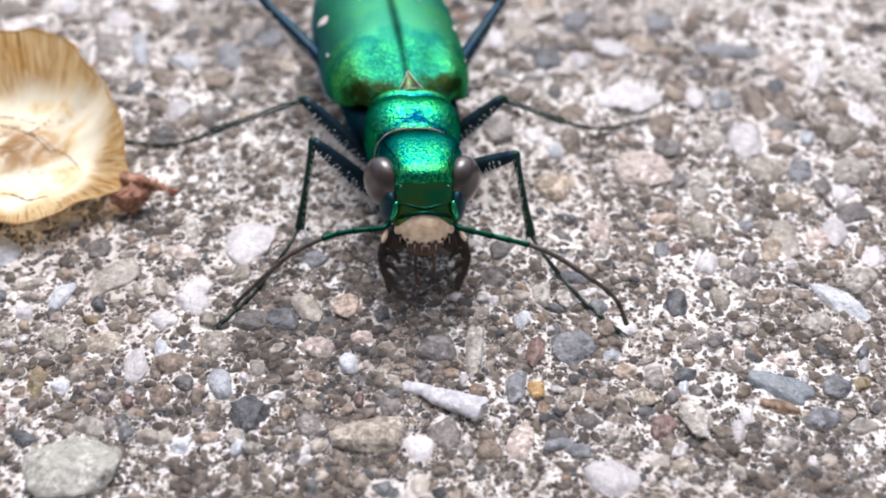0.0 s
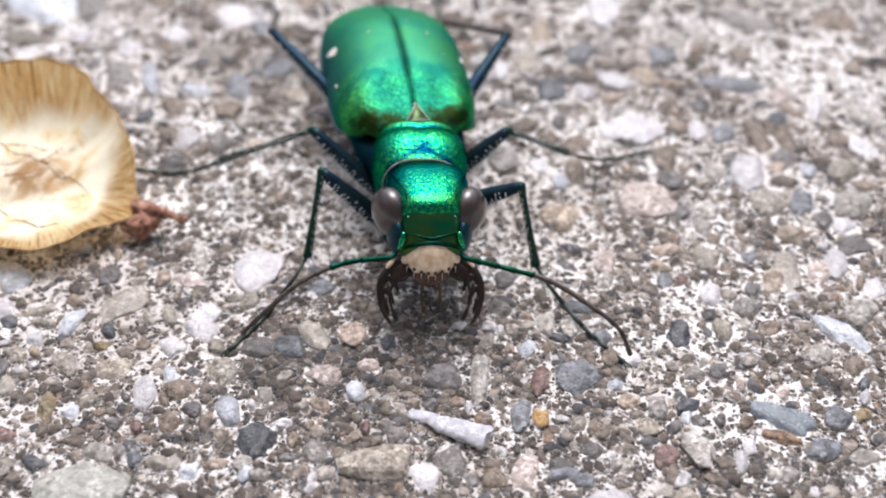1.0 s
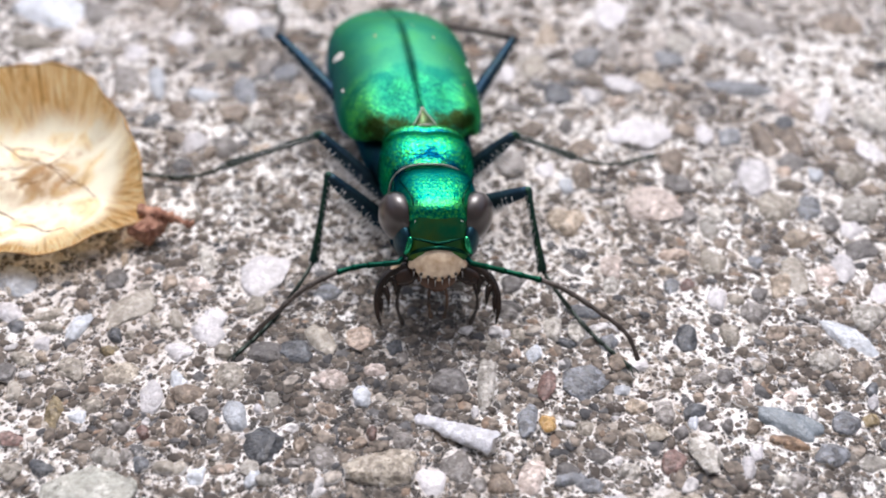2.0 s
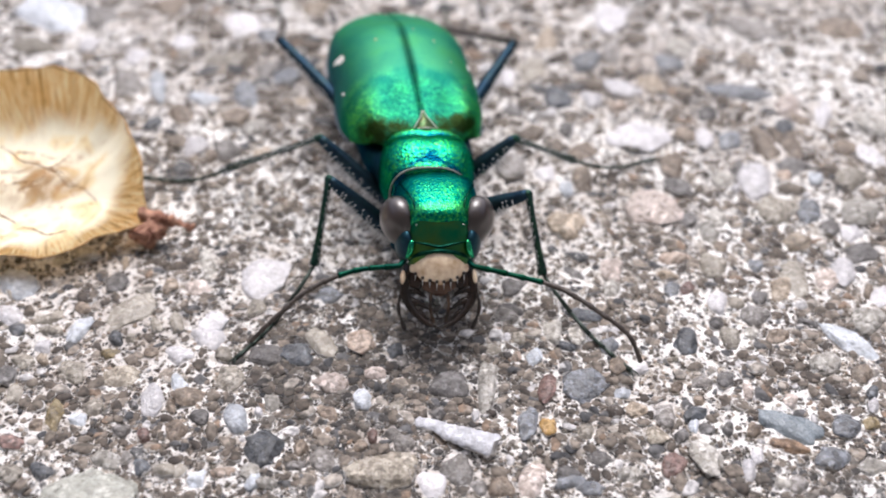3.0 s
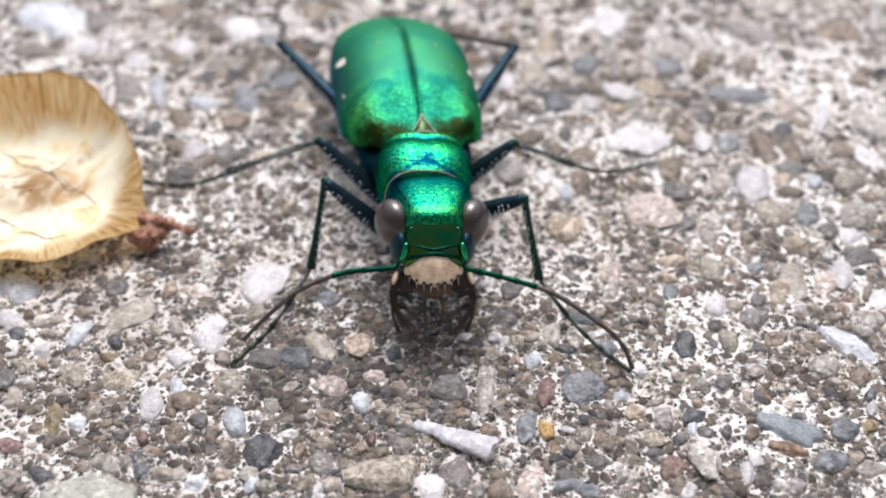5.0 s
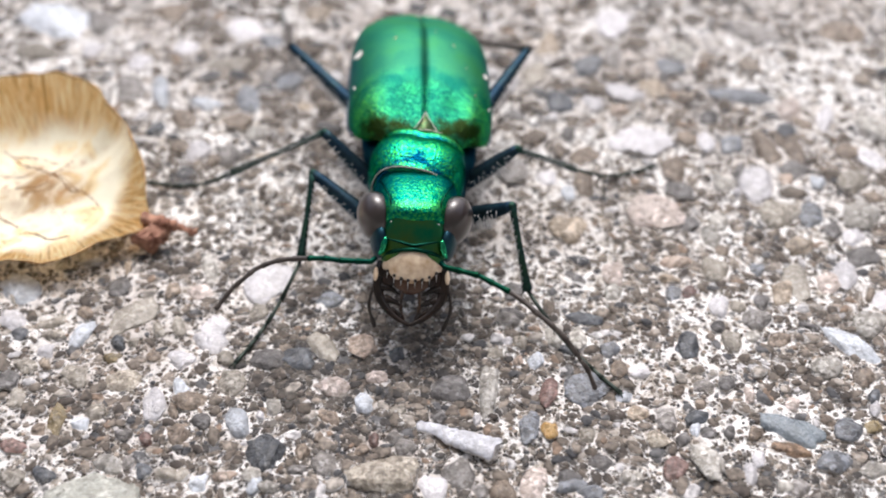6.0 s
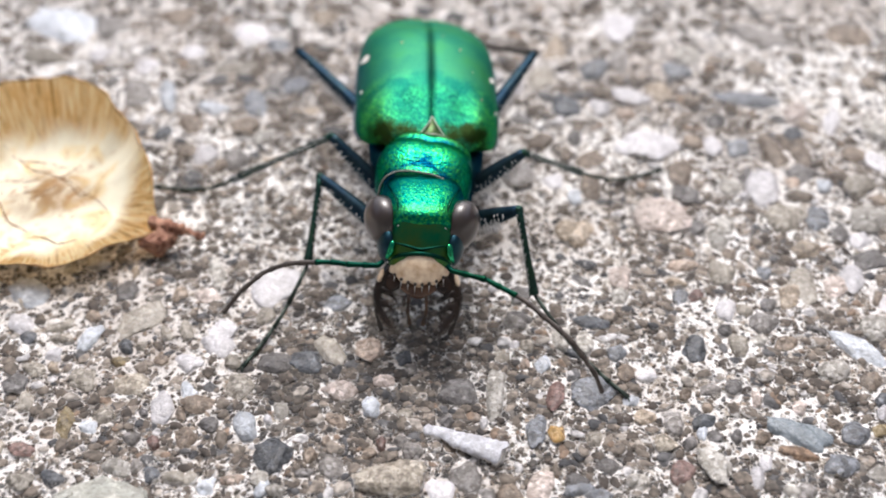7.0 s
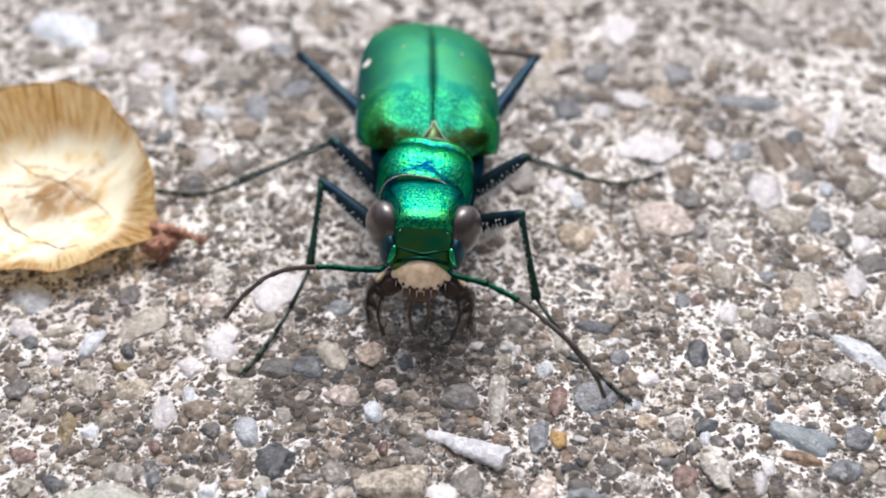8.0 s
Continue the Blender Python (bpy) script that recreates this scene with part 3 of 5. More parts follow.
for name, x, y, wide, deep, tall in (("sky_block_south", 0, -88, 540, 8, 260), ("sky_block_north", 0, 324, 540, 8, 70), ("sky_block_east", 266, 118, 8, 404, 120), ("sky_block_west", -266, 118, 8, 404, 120)):
    bm = bmesh.new()
    bmesh.ops.create_cube(bm, size=1, matrix=Matrix.Translation((x, y, tall / 2)) @ Matrix.Diagonal((wide, deep, tall, 1)))
    wall = part(name, bm, dusk, None, "plain grey wall added beyond the view to block sky light", False)
    tagged(wall, category="wall", kind="structure")


# ---- the beetle ----
ROOT_A = pose(-0.763 * MM, 1.136 * MM, -0.023 * MM, -0.52, 3.42, 9.81)


def swing(pivot, shift, rx, ry, rz):
    """A small move of a thing about a pivot, in millimetres and degrees."""
    p = Vector(pivot) * MM
    return Matrix.Translation(p + Vector(shift) * MM) @ pose(0, 0, 0, rx, ry, rz) @ Matrix.Translation(-p)


ROOT_B = pose(-0.911 * MM, 0.803 * MM, 0.286 * MM, -1.02, 5.99, 1.7)
HEAD_A = swing((-0.35, -1.4, 2.9), (-0.11, 0.0, -0.04), 0, 0, -5.0) @ pose(-0.63 * MM, 1.02 * MM, 0, 0, 2.6, 9.0)
beetle = tagged(new("tiger_beetle"), "metallic green tiger beetle with white-spotted elytra standing on concrete", "beetle")
beetle.matrix_world = ROOT_A


def ring(y, half, low, high, power=2.2, count=40, x0=0.0):
    """A rounded cross-section at y: half its width, its lowest and highest z."""
    out = []
    zc, hz = (low + high) / 2, (high - low) / 2
    for i in range(count):
        s = 2 * math.pi * i / count
        cx, cz = math.cos(s), math.sin(s)
        out.append((x0 + half * math.copysign(abs(cx) ** (2 / power), cx), y, zc + hz * math.copysign(abs(cz) ** (2 / power), cz)))
    return out


def curve_of(stops, at):
    """A smooth value along rising stops of (place, value)."""
    ks = [s[0] for s in stops]
    vs = [s[1] for s in stops]
    i = max(0, min(len(ks) - 2, int(np.searchsorted(ks, at)) - 1))
    t = (at - ks[i]) / (ks[i + 1] - ks[i])

    def slope(j):
        a, b = max(0, j - 1), min(len(ks) - 1, j + 1)
        return (vs[b] - vs[a]) / (ks[b] - ks[a])
    h = ks[i + 1] - ks[i]
    return ((2 * t ** 3 - 3 * t * t + 1) * vs[i] + (t ** 3 - 2 * t * t + t) * h * slope(i) + (3 * t * t - 2 * t ** 3) * vs[i + 1] + (t ** 3 - t * t) * h * slope(i + 1))


ELYTRA_HALF = ((-0.35, 0.5), (0.0, 1.12), (0.4, 1.54), (0.9, 1.83), (1.7, 2.06), (3.6, 2.13), (5.2, 2.14), (6.66, 1.99), (7.7, 1.4), (8.42, 0.77), (8.79, 0.06))
ELYTRA_TOP = ((-0.35, 2.95), (0, 3.26), (0.52, 3.5), (1.56, 3.77), (3.12, 3.95), (4.68, 3.9), (6.24, 3.32), (7.49, 2.85), (8.32, 2.44), (8.79, 2.09))
ELYTRA_RIM = ((-0.35, 2.85), (0.0, 2.62), (0.5, 2.36), (1.2, 2.12), (2.5, 1.88), (4.2, 1.82), (6.2, 1.85), (8.3, 1.95), (8.8, 2.0))


def elytron_point(side, u, y, lift=0.0):
    """A place on one wing case: u from the seam (0) to the rim (1)."""
    half, top, rim = (curve_of(s, y) for s in (ELYTRA_HALF, ELYTRA_TOP, ELYTRA_RIM))
    a = u * math.pi / 2
    x = half * math.sin(a) ** 0.84 if u > 0 else 0.0
    z = rim + (top - rim) * max(0.0, math.cos(a)) ** 0.66
    z -= 0.03 * math.exp(-(x / 0.05) ** 2)
    # a knob on the shoulder and a shallow hollow inside it
    z += 0.15 * math.exp(-((y - 0.45) / 0.6) ** 2) * math.exp(-((x - 1.35) / 0.33) ** 2) - 0.1 * math.exp(-((y - 0.95) / 0.55) ** 2) * math.exp(-((x - 0.85) / 0.3) ** 2)
    gap = 0.007 + 0.03 * max(0.0, (y - 7.0))
    return Vector((side * (x + gap), y, z + lift))


def elytron(side):
    bm = bmesh.new()
    nu, ny = 26, 70
    ys = [-0.35 + 9.14 * (0.5 - 0.5 * math.cos(math.pi * j / ny)) for j in range(ny + 1)]
    grid = [[bm.verts.new(elytron_point(side, i / nu, min(y, 8.789))) for i in range(nu + 1)] for y in ys]
    for a, b in zip(grid, grid[1:]):
        for i in range(nu):
            bm.faces.new((a[i], a[i + 1], b[i + 1], b[i]))
    # a rolled rim, the thickness of the case
    edge = [r[-1] for r in grid]
    low = [bm.verts.new(v.co + Vector((-side * 0.16, 0, -0.05))) for v in edge]
    inner = [r[0] for r in grid]
    deep = [bm.verts.new(v.co + Vector((0, 0, -0.12))) for v in inner]
    for a, b in ((edge, low), (inner, deep)):
        for i in range(len(a) - 1):
            bm.faces.new((a[i], a[i + 1], b[i + 1], b[i]))
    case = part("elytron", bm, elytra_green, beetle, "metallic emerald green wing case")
    rim = [elytron_point(side, 1.0, 1.1 + 7.5 * k / 48) + Vector((side * 0.01, 0, -0.02)) for k in range(49)]
    part("margin", tube(rim, [0.045] * 49, 8), margin_grey, case, "narrow grey-violet margin of the wing case")
    return case


def spot(side, case, u, y, du, dy, lean=0.0, name="white_spot"):
    bm = bmesh.new()
    mid = bm.verts.new(elytron_point(side, u, y, 0.035))
    rim = []
    for i in range(18):
        s = 2 * math.pi * i / 18
        w = 1 + 0.18 * math.sin(3 * s + 1)
        p = elytron_point(side, u + du * w * math.cos(s), y + dy * w * math.sin(s) + lean * math.cos(s), 0.02)
        rim.append(bm.verts.new(p))
    for i in range(18):
        bm.faces.new((mid, rim[i], rim[(i + 1) % 18]))
    if du < 0.016:
        return part(name, bm, spot_tan, case, "tiny tan spot")
    return part(name, bm, spot_white, case, "small creamy white spot")


SPOTS = {-1: ((0.7, 4.0, 0.1, 0.19, 0.26), (0.22, 3.8, 0.014, 0.06, 0.0), (0.75, 2.3, 0.024, 0.09, 0.08)),
         1: ((0.66, 3.1, 0.07, 0.14, 0.24), (0.22, 3.6, 0.012, 0.05, 0.0), (0.74, 1.6, 0.02, 0.1, 0.06), (0.34, 2.6, 0.007, 0.03, 0.0), (0.46, 1.5, 0.008, 0.04, 0.0), (0.07, 4.3, 0.006, 0.035, 0.0))}
for side in (-1, 1):
    case = elytron(side)
    for u, y, du, dy, lean in SPOTS[side]:
        spot(side, case, u, y, du, dy, lean)

# triangle between the wing cases
bm = bmesh.new()
loft([[(-0.27, -0.32, 3.3), (0.27, -0.32, 3.3), (0.27, -0.32, 3.05), (-0.27, -0.32, 3.05)], [(-0.15, -0.06, 3.47), (0.15, -0.06, 3.47), (0.15, -0.06, 3.2), (-0.15, -0.06, 3.2)],
      [(-0.02, 0.2, 3.58), (0.02, 0.2, 3.58), (0.02, 0.2, 3.4), (-0.02, 0.2, 3.4)]], bm)
part("scutellum", bm, plain("bronze_scutellum", (0.05, 0.2, 0.07), (0.24, 0.26, 0.13), 0.5, 9000.0, 0.7), beetle, "bronze green triangular plate")

pale_line = plain("pale_seam", (0.3, 0.34, 0.27), (0.55, 0.55, 0.48), 0.4, 6000.0)
for side in (-1, 1):
    line = spline([(side * 0.34, -0.3, 3.33), (side * 0.16, -0.07, 3.48), (side * 0.07, 0.08, 3.54), (side * 0.012, 0.24, 3.6)], 4)
    part("scutellum_rim", tube(line, [0.02] * len(line), 6), pale_line, beetle, "thin pale rim of the plate")
arc = [(1.12 * math.cos(q), -0.29 - 0.1 * math.cos(q) ** 2, 2.44 + 0.93 * math.sin(q)) for q in (math.pi * (0.12 + 0.76 * j / 24) for j in range(25))]
part("hind_collar", tube(arc, [0.02] * 25, 6), pale_line, beetle, "thin pale rim behind the shield")

# underside: chest and abdomen
part("abdomen", loft([ring(y, w, lo, hi) for y, w, lo, hi in ((-1.2, 0.9, 1.35, 2.6), (-0.4, 1.35, 1.15, 2.7), (0.6, 1.6, 1.05, 2.6), (2.2, 1.75, 1.0, 2.5), (4.0, 1.9, 1.05, 2.4), (6.0, 1.7, 1.2, 2.3), (7.4, 1.05, 1.5, 2.3), (8.1, 0.4, 1.8, 2.2))]), belly_blue, beetle, "dark metallic blue underside")

# pronotum with a groove behind its front and before its back edge
rows = []
for y, w, hi in ((-2.3, 0.93, 3.3), (-2.24, 1.0, 3.42), (-2.05, 1.08, 3.5), (-1.95, 1.1, 3.46), (-1.88, 1.13, 3.5), (-1.6, 1.25, 3.62), (-1.25, 1.29, 3.65), (-0.9, 1.24, 3.56), (-0.72, 1.16, 3.44), (-0.64, 1.13, 3.38), (-0.56, 1.15, 3.44), (-0.4, 1.16, 3.44), (-0.3, 1.1, 3.32)):
    r = ring(y, w, 1.5, hi, 2.7, 48)
    r = [(x, yy - 0.1 * (x / w) ** 2 * (1 if y > -1.2 else -0.6) * -1, z - 0.05 * math.exp(-(x / 0.07) ** 2) * (1 if z > 3 else 0)) for x, yy, z in r]
    rows.append(r)
shield = part("pronotum", loft(rows), pronotum_green, beetle, "metallic green shield with blue grooves")
collar = [(1.03 * math.copysign(abs(math.cos(s)) ** 0.74, math.cos(s)), -2.27 - 0.02 * math.cos(2 * s), 2.43 + 1.0 * math.sin(s) ** 0.74) for s in (math.pi * j / 24 for j in range(25))]
part("collar", tube(collar, [0.026] * 25, 8), plain("pale_collar", (0.14, 0.15, 0.13), (0.34, 0.33, 0.3), 0.4, 6000.0), shield, "thin pale rim behind the head")

# head


def bowed(y, w, lo, hi, pw):
    """A section of the head whose upper middle bulges forward."""
    bow = 0.12 * max(0.0, min(1.0, (-2.9 - y) / 0.6)) * max(0.0, min(1.0, (4.5 + y) / 0.5))
    return [(x, yy - bow * (1 - (x / w) ** 2) * max(0.0, (z - lo) / (hi - lo)), z) for x, yy, z in ring(y, w, lo, hi, pw, 48)]


head_rows = []
for y, w, lo, hi, pw in ((-2.0, 0.88, 2.0, 3.28, 2.8), (-2.25, 1.02, 1.9, 3.42, 3.0), (-2.55, 1.06, 1.8, 3.47, 3.1), (-2.95, 1.03, 1.75, 3.48, 3.2), (-3.3, 0.92, 1.75, 3.465, 3.4), (-3.52, 0.83, 1.75, 3.425, 3.6), (-3.7, 0.78, 1.75, 3.37, 3.6), (-3.78, 0.76, 1.75, 3.28, 3.6),
                         (-3.84, 0.72, 1.75, 3.12, 3.4), (-3.94, 0.68, 1.76, 2.86, 3.2), (-4.03, 0.6, 1.9, 2.68, 3.0)):
    head_rows.append(bowed(y, w, lo, hi, pw))
head = part("head", loft(head_rows), head_green, beetle, "teal and green metallic head with coarse speckled sheen")
# the smooth face below the fold of the brow, dark reflection put into its colour
face_rows = [bowed(y, w, lo, hi, pw) for y, w, lo, hi, pw in ((-3.65, 0.55, 1.8, 3.18, 3.4), (-3.77, 0.72, 1.75, 3.26, 3.6), (-3.82, 0.76, 1.75, 3.17, 3.6), (-3.9, 0.775, 1.75, 3.0, 3.4), (-3.99, 0.79, 1.76, 2.86, 3.3),
                                                                  (-4.08, 0.81, 1.78, 2.73, 3.1), (-4.18, 0.81, 1.82, 2.63, 2.9), (-4.28, 0.77, 1.85, 2.54, 2.6), (-4.38, 0.64, 1.95, 2.43, 2.4))]
part("face", loft(face_rows), face_green, head, "smooth dark bronze-green face below the brow")
for side in (-1, 1):
    part("eye", ball((side * 0.965, -3.3, 2.69), (0.47, 0.62, 0.65), None, 4, turn=Euler((radians(-14), 0, radians(side * -26))).to_matrix()), eye_grey, head, "bulging grey-brown compound eye")
    part("cheek", ball((side * 0.84, -3.74, 2.3), (0.25, 0.46, 0.55), None, 4, turn=Euler((radians(20), 0, radians(side * -12))).to_matrix()), cheek_blue, head, "dark blue-green cheek under the eye")
    ridge = spline([(side * 0.93, -2.62, 3.32), (side * 0.84, -2.95, 3.43), (side * 0.68, -3.3, 3.42), (side * 0.6, -3.62, 3.29), (side * 0.61, -3.82, 3.02)], 5)
    part("eye_ridge", tube(ridge, [0.024] * len(ridge), 8), base_green, head)
    socket = spline([(side * 0.69, -4.12, 2.72), (side * 0.71, -4.2, 2.62), (side * 0.75, -4.29, 2.48), (side * 0.83, -4.34, 2.34)], 4)
    part("antenna_socket", tube(socket, [0.03 + 0.05 * math.sin(math.pi * (0.15 + 0.8 * i / (len(socket) - 1))) for i in range(len(socket))], 10), socket_green, head, "bright green antenna socket")
    for at in ((0.56, -3.86, 3.03), (0.78, -4.34, 2.24)):
        bm = bmesh.new()
        thorn(bm, (side * at[0], at[1], at[2]), (side * 0.3, -1, 0.5), 0.22, 0.012, 0, 4)
        part("face_bristle", bm, bristle_white, head, "fine pale bristle")
brow = spline([(-0.76, -4.24, 2.16), (-0.6, -4.3, 2.38), (-0.32, -4.36, 2.53), (0, -4.38, 2.59), (0.32, -4.36, 2.53), (0.6, -4.3, 2.38), (0.76, -4.24, 2.16)], 6)
part("clypeus", tube(brow, [0.055] * len(brow), 10), base_green, head, "narrow green plate above the upper lip")
# a made-up ridge that draws a glint line across the lower face
fold = spline([(-0.66, -4.1, 2.66), (-0.35, -4.2, 2.67), (0, -4.265, 2.63), (0.35, -4.2, 2.67), (0.66, -4.1, 2.66)], 6)
part("face_glint_fold", tube(fold, [0.012 + 0.03 * math.sin(math.pi * i / (len(fold) - 1)) for i in range(len(fold))], 8), base_green, head, "green fold added for a glint line across the lower face")


def labrum():
    """The upper lip: a domed cream plate with a toothed lower edge."""
    bm = bmesh.new()
    nu, nv = 28, 10
    top, low = [], []
    for j in range(nv + 1):
        v = j / nv
        row, under = [], []
        for i in range(nu + 1):
            u = 2 * i / nu - 1
            half = 0.715 + 0.03 * math.sin(math.pi * v)
            drop = (1 - 0.76 * u * u) * 0.75
            teeth = 0.045 * math.cos(u * math.pi * 3.5) * v ** 6
            y = -4.36 - v * drop * 0.62 - teeth * 0.6 + 0.05 * u * u
            z = 2.56 - 0.46 * u * u - v * drop * 0.86 + 0.13 * math.sin(math.pi * v) * (1 - u * u) - teeth * 0.7
            row.append(bm.verts.new((half * u, y, z)))
            under.append(bm.verts.new((half * u * 0.96, y + 0.1, z - 0.07)))
        top.append(row)
        low.append(under)
    for g in (top, low):
        for a, b in zip(g, g[1:]):
            for i in range(nu):
                bm.faces.new((a[i], a[i + 1], b[i + 1], b[i]))
    rim_top = top[0] + [r[-1] for r in top[1:]] + top[-1][-2::-1] + [r[0] for r in top[-2:0:-1]]
    rim_low = low[0] + [r[-1] for r in low[1:]] + low[-1][-2::-1] + [r[0] for r in low[-2:0:-1]]
    for i in range(len(rim_top)):
        j = (i + 1) % len(rim_top)
        bm.faces.new((rim_top[i], rim_top[j], rim_low[j], rim_low[i]))
    return part("labrum", bm, cream, head, "cream upper lip with a toothed edge")


labrum()
for i in range(8):
    u = -0.84 + 1.68 * i / 7
    y, z = -4.36 - (1 - 0.76 * u * u) * 0.465 + 0.05 * u * u, 2.54 - 0.46 * u * u - (1 - 0.76 * u * u) * 0.665
    bm = bmesh.new()
    ball((0.72 * u, y + 0.01, z + 0.08), (0.046, 0.04, 0.05), bm, 2)
    thorn(bm, (0.72 * u, y - 0.02, z + 0.05), (0.1 * u, -0.5, -1), 0.16 + 0.05 * (i % 2), 0.015, 1)
    part("lip_tooth", bm, [tooth_black, bristle_white], head, "black bristle pit on the lip")

# mouth parts under the lip
part("mouth", loft([ring(y, w, lo, hi) for y, w, lo, hi in ((-3.9, 0.64, 1.5, 2.15), (-4.3, 0.6, 1.42, 1.9), (-4.55, 0.42, 1.38, 1.7), (-4.74, 0.16, 1.42, 1.56))]), mouth_brown, head, "brown mouth under the lip")


palp_brown = plain("dark_brown_palp", (0.022, 0.014, 0.009), (0.1, 0.055, 0.03), 0.35, 3000.0)


def palp(side, at, tip, bend, mat):
    line = spline([at, (Vector(at) + Vector(tip)) / 2 + Vector(bend), tip], 8)
    radii = [0.045 - 0.009 * math.sin(i * 1.2) + 0.012 * (i > 12) for i in range(len(line))]
    return part("palp", tube(line, radii, 8), mat, head, "thin dark feeler beside the mouth")


for side in (-1, 1):
    palp(side, (side * 0.78, -4.2, 1.8), (side * 0.86, -5.05, 0.55), (side * 0.2, -0.2, 0.0), tooth_black)
    palp(side, (side * 0.2, -4.6, 1.55), (side * 0.16, -5.1, 0.85), (side * 0.05, -0.12, 0.05), palp_brown)

MOUTH = pose(0, 0, 0, 38, 0, 0)   # the jaws work in a plane that dips forward


def mandible(side):
    """A sickle jaw with three inner teeth, drawn flat with its hinge at the origin and its tip forward (-y)."""
    line = spline([(side * -0.05, 0.1, 0), (side * 0.16, -0.35, 0), (side * 0.24, -0.85, 0.0), (side * 0.08, -1.35, 0.03), (side * -0.18, -1.72, 0.06), (side * -0.5, -1.98, 0.1)], 9)
    n = len(line)
    radii = [0.165 * (1 - i / (n - 1)) ** 0.6 + 0.016 for i in range(n)]
    bm = tube(line, radii, 12)
    for root, mid, tip, rad in (((0.14, -0.62), (-0.1, -0.74), (-0.32, -0.98), 0.13), ((0.12, -0.98), (-0.12, -1.14), (-0.34, -1.38), 0.12), ((0.0, -1.34), (-0.16, -1.5), (-0.32, -1.72), 0.08)):
        # each tooth is a short curved blade
        blade = spline([(side * root[0], root[1], 0), (side * mid[0], mid[1], 0.03), (side * tip[0], tip[1], 0.05)], 5)
        tube(blade, [rad * (1 - i / (len(blade) - 1)) ** 0.8 + 0.01 for i in range(len(blade))], 8, bm)
    bmesh.ops.scale(bm, vec=(0.9, 0.83, 0.62), verts=bm.verts)
    ob = part("mandible", bm, mandible_brown, head, "black-brown toothed sickle jaw")
    plate = ball((side * -0.12, -0.22, -0.03), (0.27, 0.36, 0.13), None, 4, turn=Euler((0, 0, radians(side * 20))).to_matrix())
    part("jaw_base", plate, jaw_brown, ob, "glossy brown base of the jaw")
    patch = ball((side * 0.2, -0.2, 0.02), (0.075, 0.2, 0.12), None, 3, turn=Euler((0, 0, radians(side * 14))).to_matrix())
    part("jaw_patch", patch, cream, ob, "cream patch on the jaw's outer side")
    return ob


HINGE = {side: Vector((side * 0.74, -4.18, 1.85)) for side in (-1, 1)}
jaws = {side: mandible(side) for side in (-1, 1)}

FEELER_CUTS = (0.0, 0.18, 0.36, 0.52, 0.68, 0.84, 1.0)


def feeler_line(points):
    """The course of a feeler, evenly spaced."""
    fine = spline(points, 40)
    run = np.concatenate([[0], np.cumsum([(b - a).length for a, b in zip(fine, fine[1:])])])
    even = np.linspace(0, run[-1], 133)
    return [Vector([float(np.interp(q, run, [p[k] for p in fine])) for k in range(3)]) for q in even]


def antenna(side, points):
    """A jointed feeler in stiff lengths, each drawn from its own joint."""
    line = feeler_line(points)
    n = len(line)
    pieces = []
    for k in range(len(FEELER_CUTS) - 1):
        name = "antenna_base" if k == 0 else "antenna_segment"
        mats = [base_green if k < 2 else antenna_brown, bristle_white]
        note = "green base of the jointed antenna" if k < 2 else "brown outer length of the jointed antenna"
        a, b = round(FEELER_CUTS[k] * (n - 1)), round(FEELER_CUTS[k + 1] * (n - 1))
        radii = []
        for i in range(a, b + 1):
            along = 11 * i / (n - 1)
            radii.append((0.086 - 0.022 * i / n) * (0.76 + 0.34 * (along % 1.0) ** 2.5) * (0.5 if i == n - 1 else 1))
        run = [p - line[a] for p in line[a:b + 1]]
        if k == 0:
            run, radii = [Vector((-side * 0.1, 0.12, 0.06))] + run, [0.07] + radii
        bm = tube(run, radii, 10)
        if k == 0:
            for q in range(1, 3):
                thorn(bm, run[min(len(run) - 1, 12 * q)], (0.2 * side, -0.5, -0.8), 0.16, 0.014, 1, 4)
        pieces.append(part(name, bm, mats, head, note))
    return pieces


def to_body(p):
    """From the place to the beetle's own space, in millimetres."""
    return (ROOT_A.inverted() @ (Vector(p) * MM)) / MM


def to_head(p):
    return (HEAD_A.inverted() @ (Vector(p) * MM)) / MM


ANT_A = {-1: [(-1.09, -3.76, 2.45), (-2.25, -4.03, 2.5), (-3.25, -4.47, 2.3), (-3.98, -4.93, 1.9), (-4.68, -5.23, 1.3)],
         1: [(0.7, -3.77, 2.45), (1.58, -4.14, 2.5), (2.71, -4.5, 2.4), (3.69, -5.06, 2.1), (4.36, -5.42, 1.7), (4.65, -5.82, 1.2)]}
ANT_B = {-1: [(-1.58, -3.53, 2.7), (-2.68, -3.58, 2.8), (-3.65, -3.51, 2.8), (-4.5, -3.55, 2.6), (-5.17, -3.94, 2.3), (-5.75, -4.45, 1.8)],
         1: [(0.08, -3.88, 2.6), (1.02, -4.29, 2.6), (1.67, -4.88, 2.5), (2.38, -5.43, 2.2), (2.75, -5.75, 1.8), (3.07, -6.1, 1.3)]}
feelers = {side: antenna(side, [to_head(p) for p in ANT_A[side]]) for side in (-1, 1)}

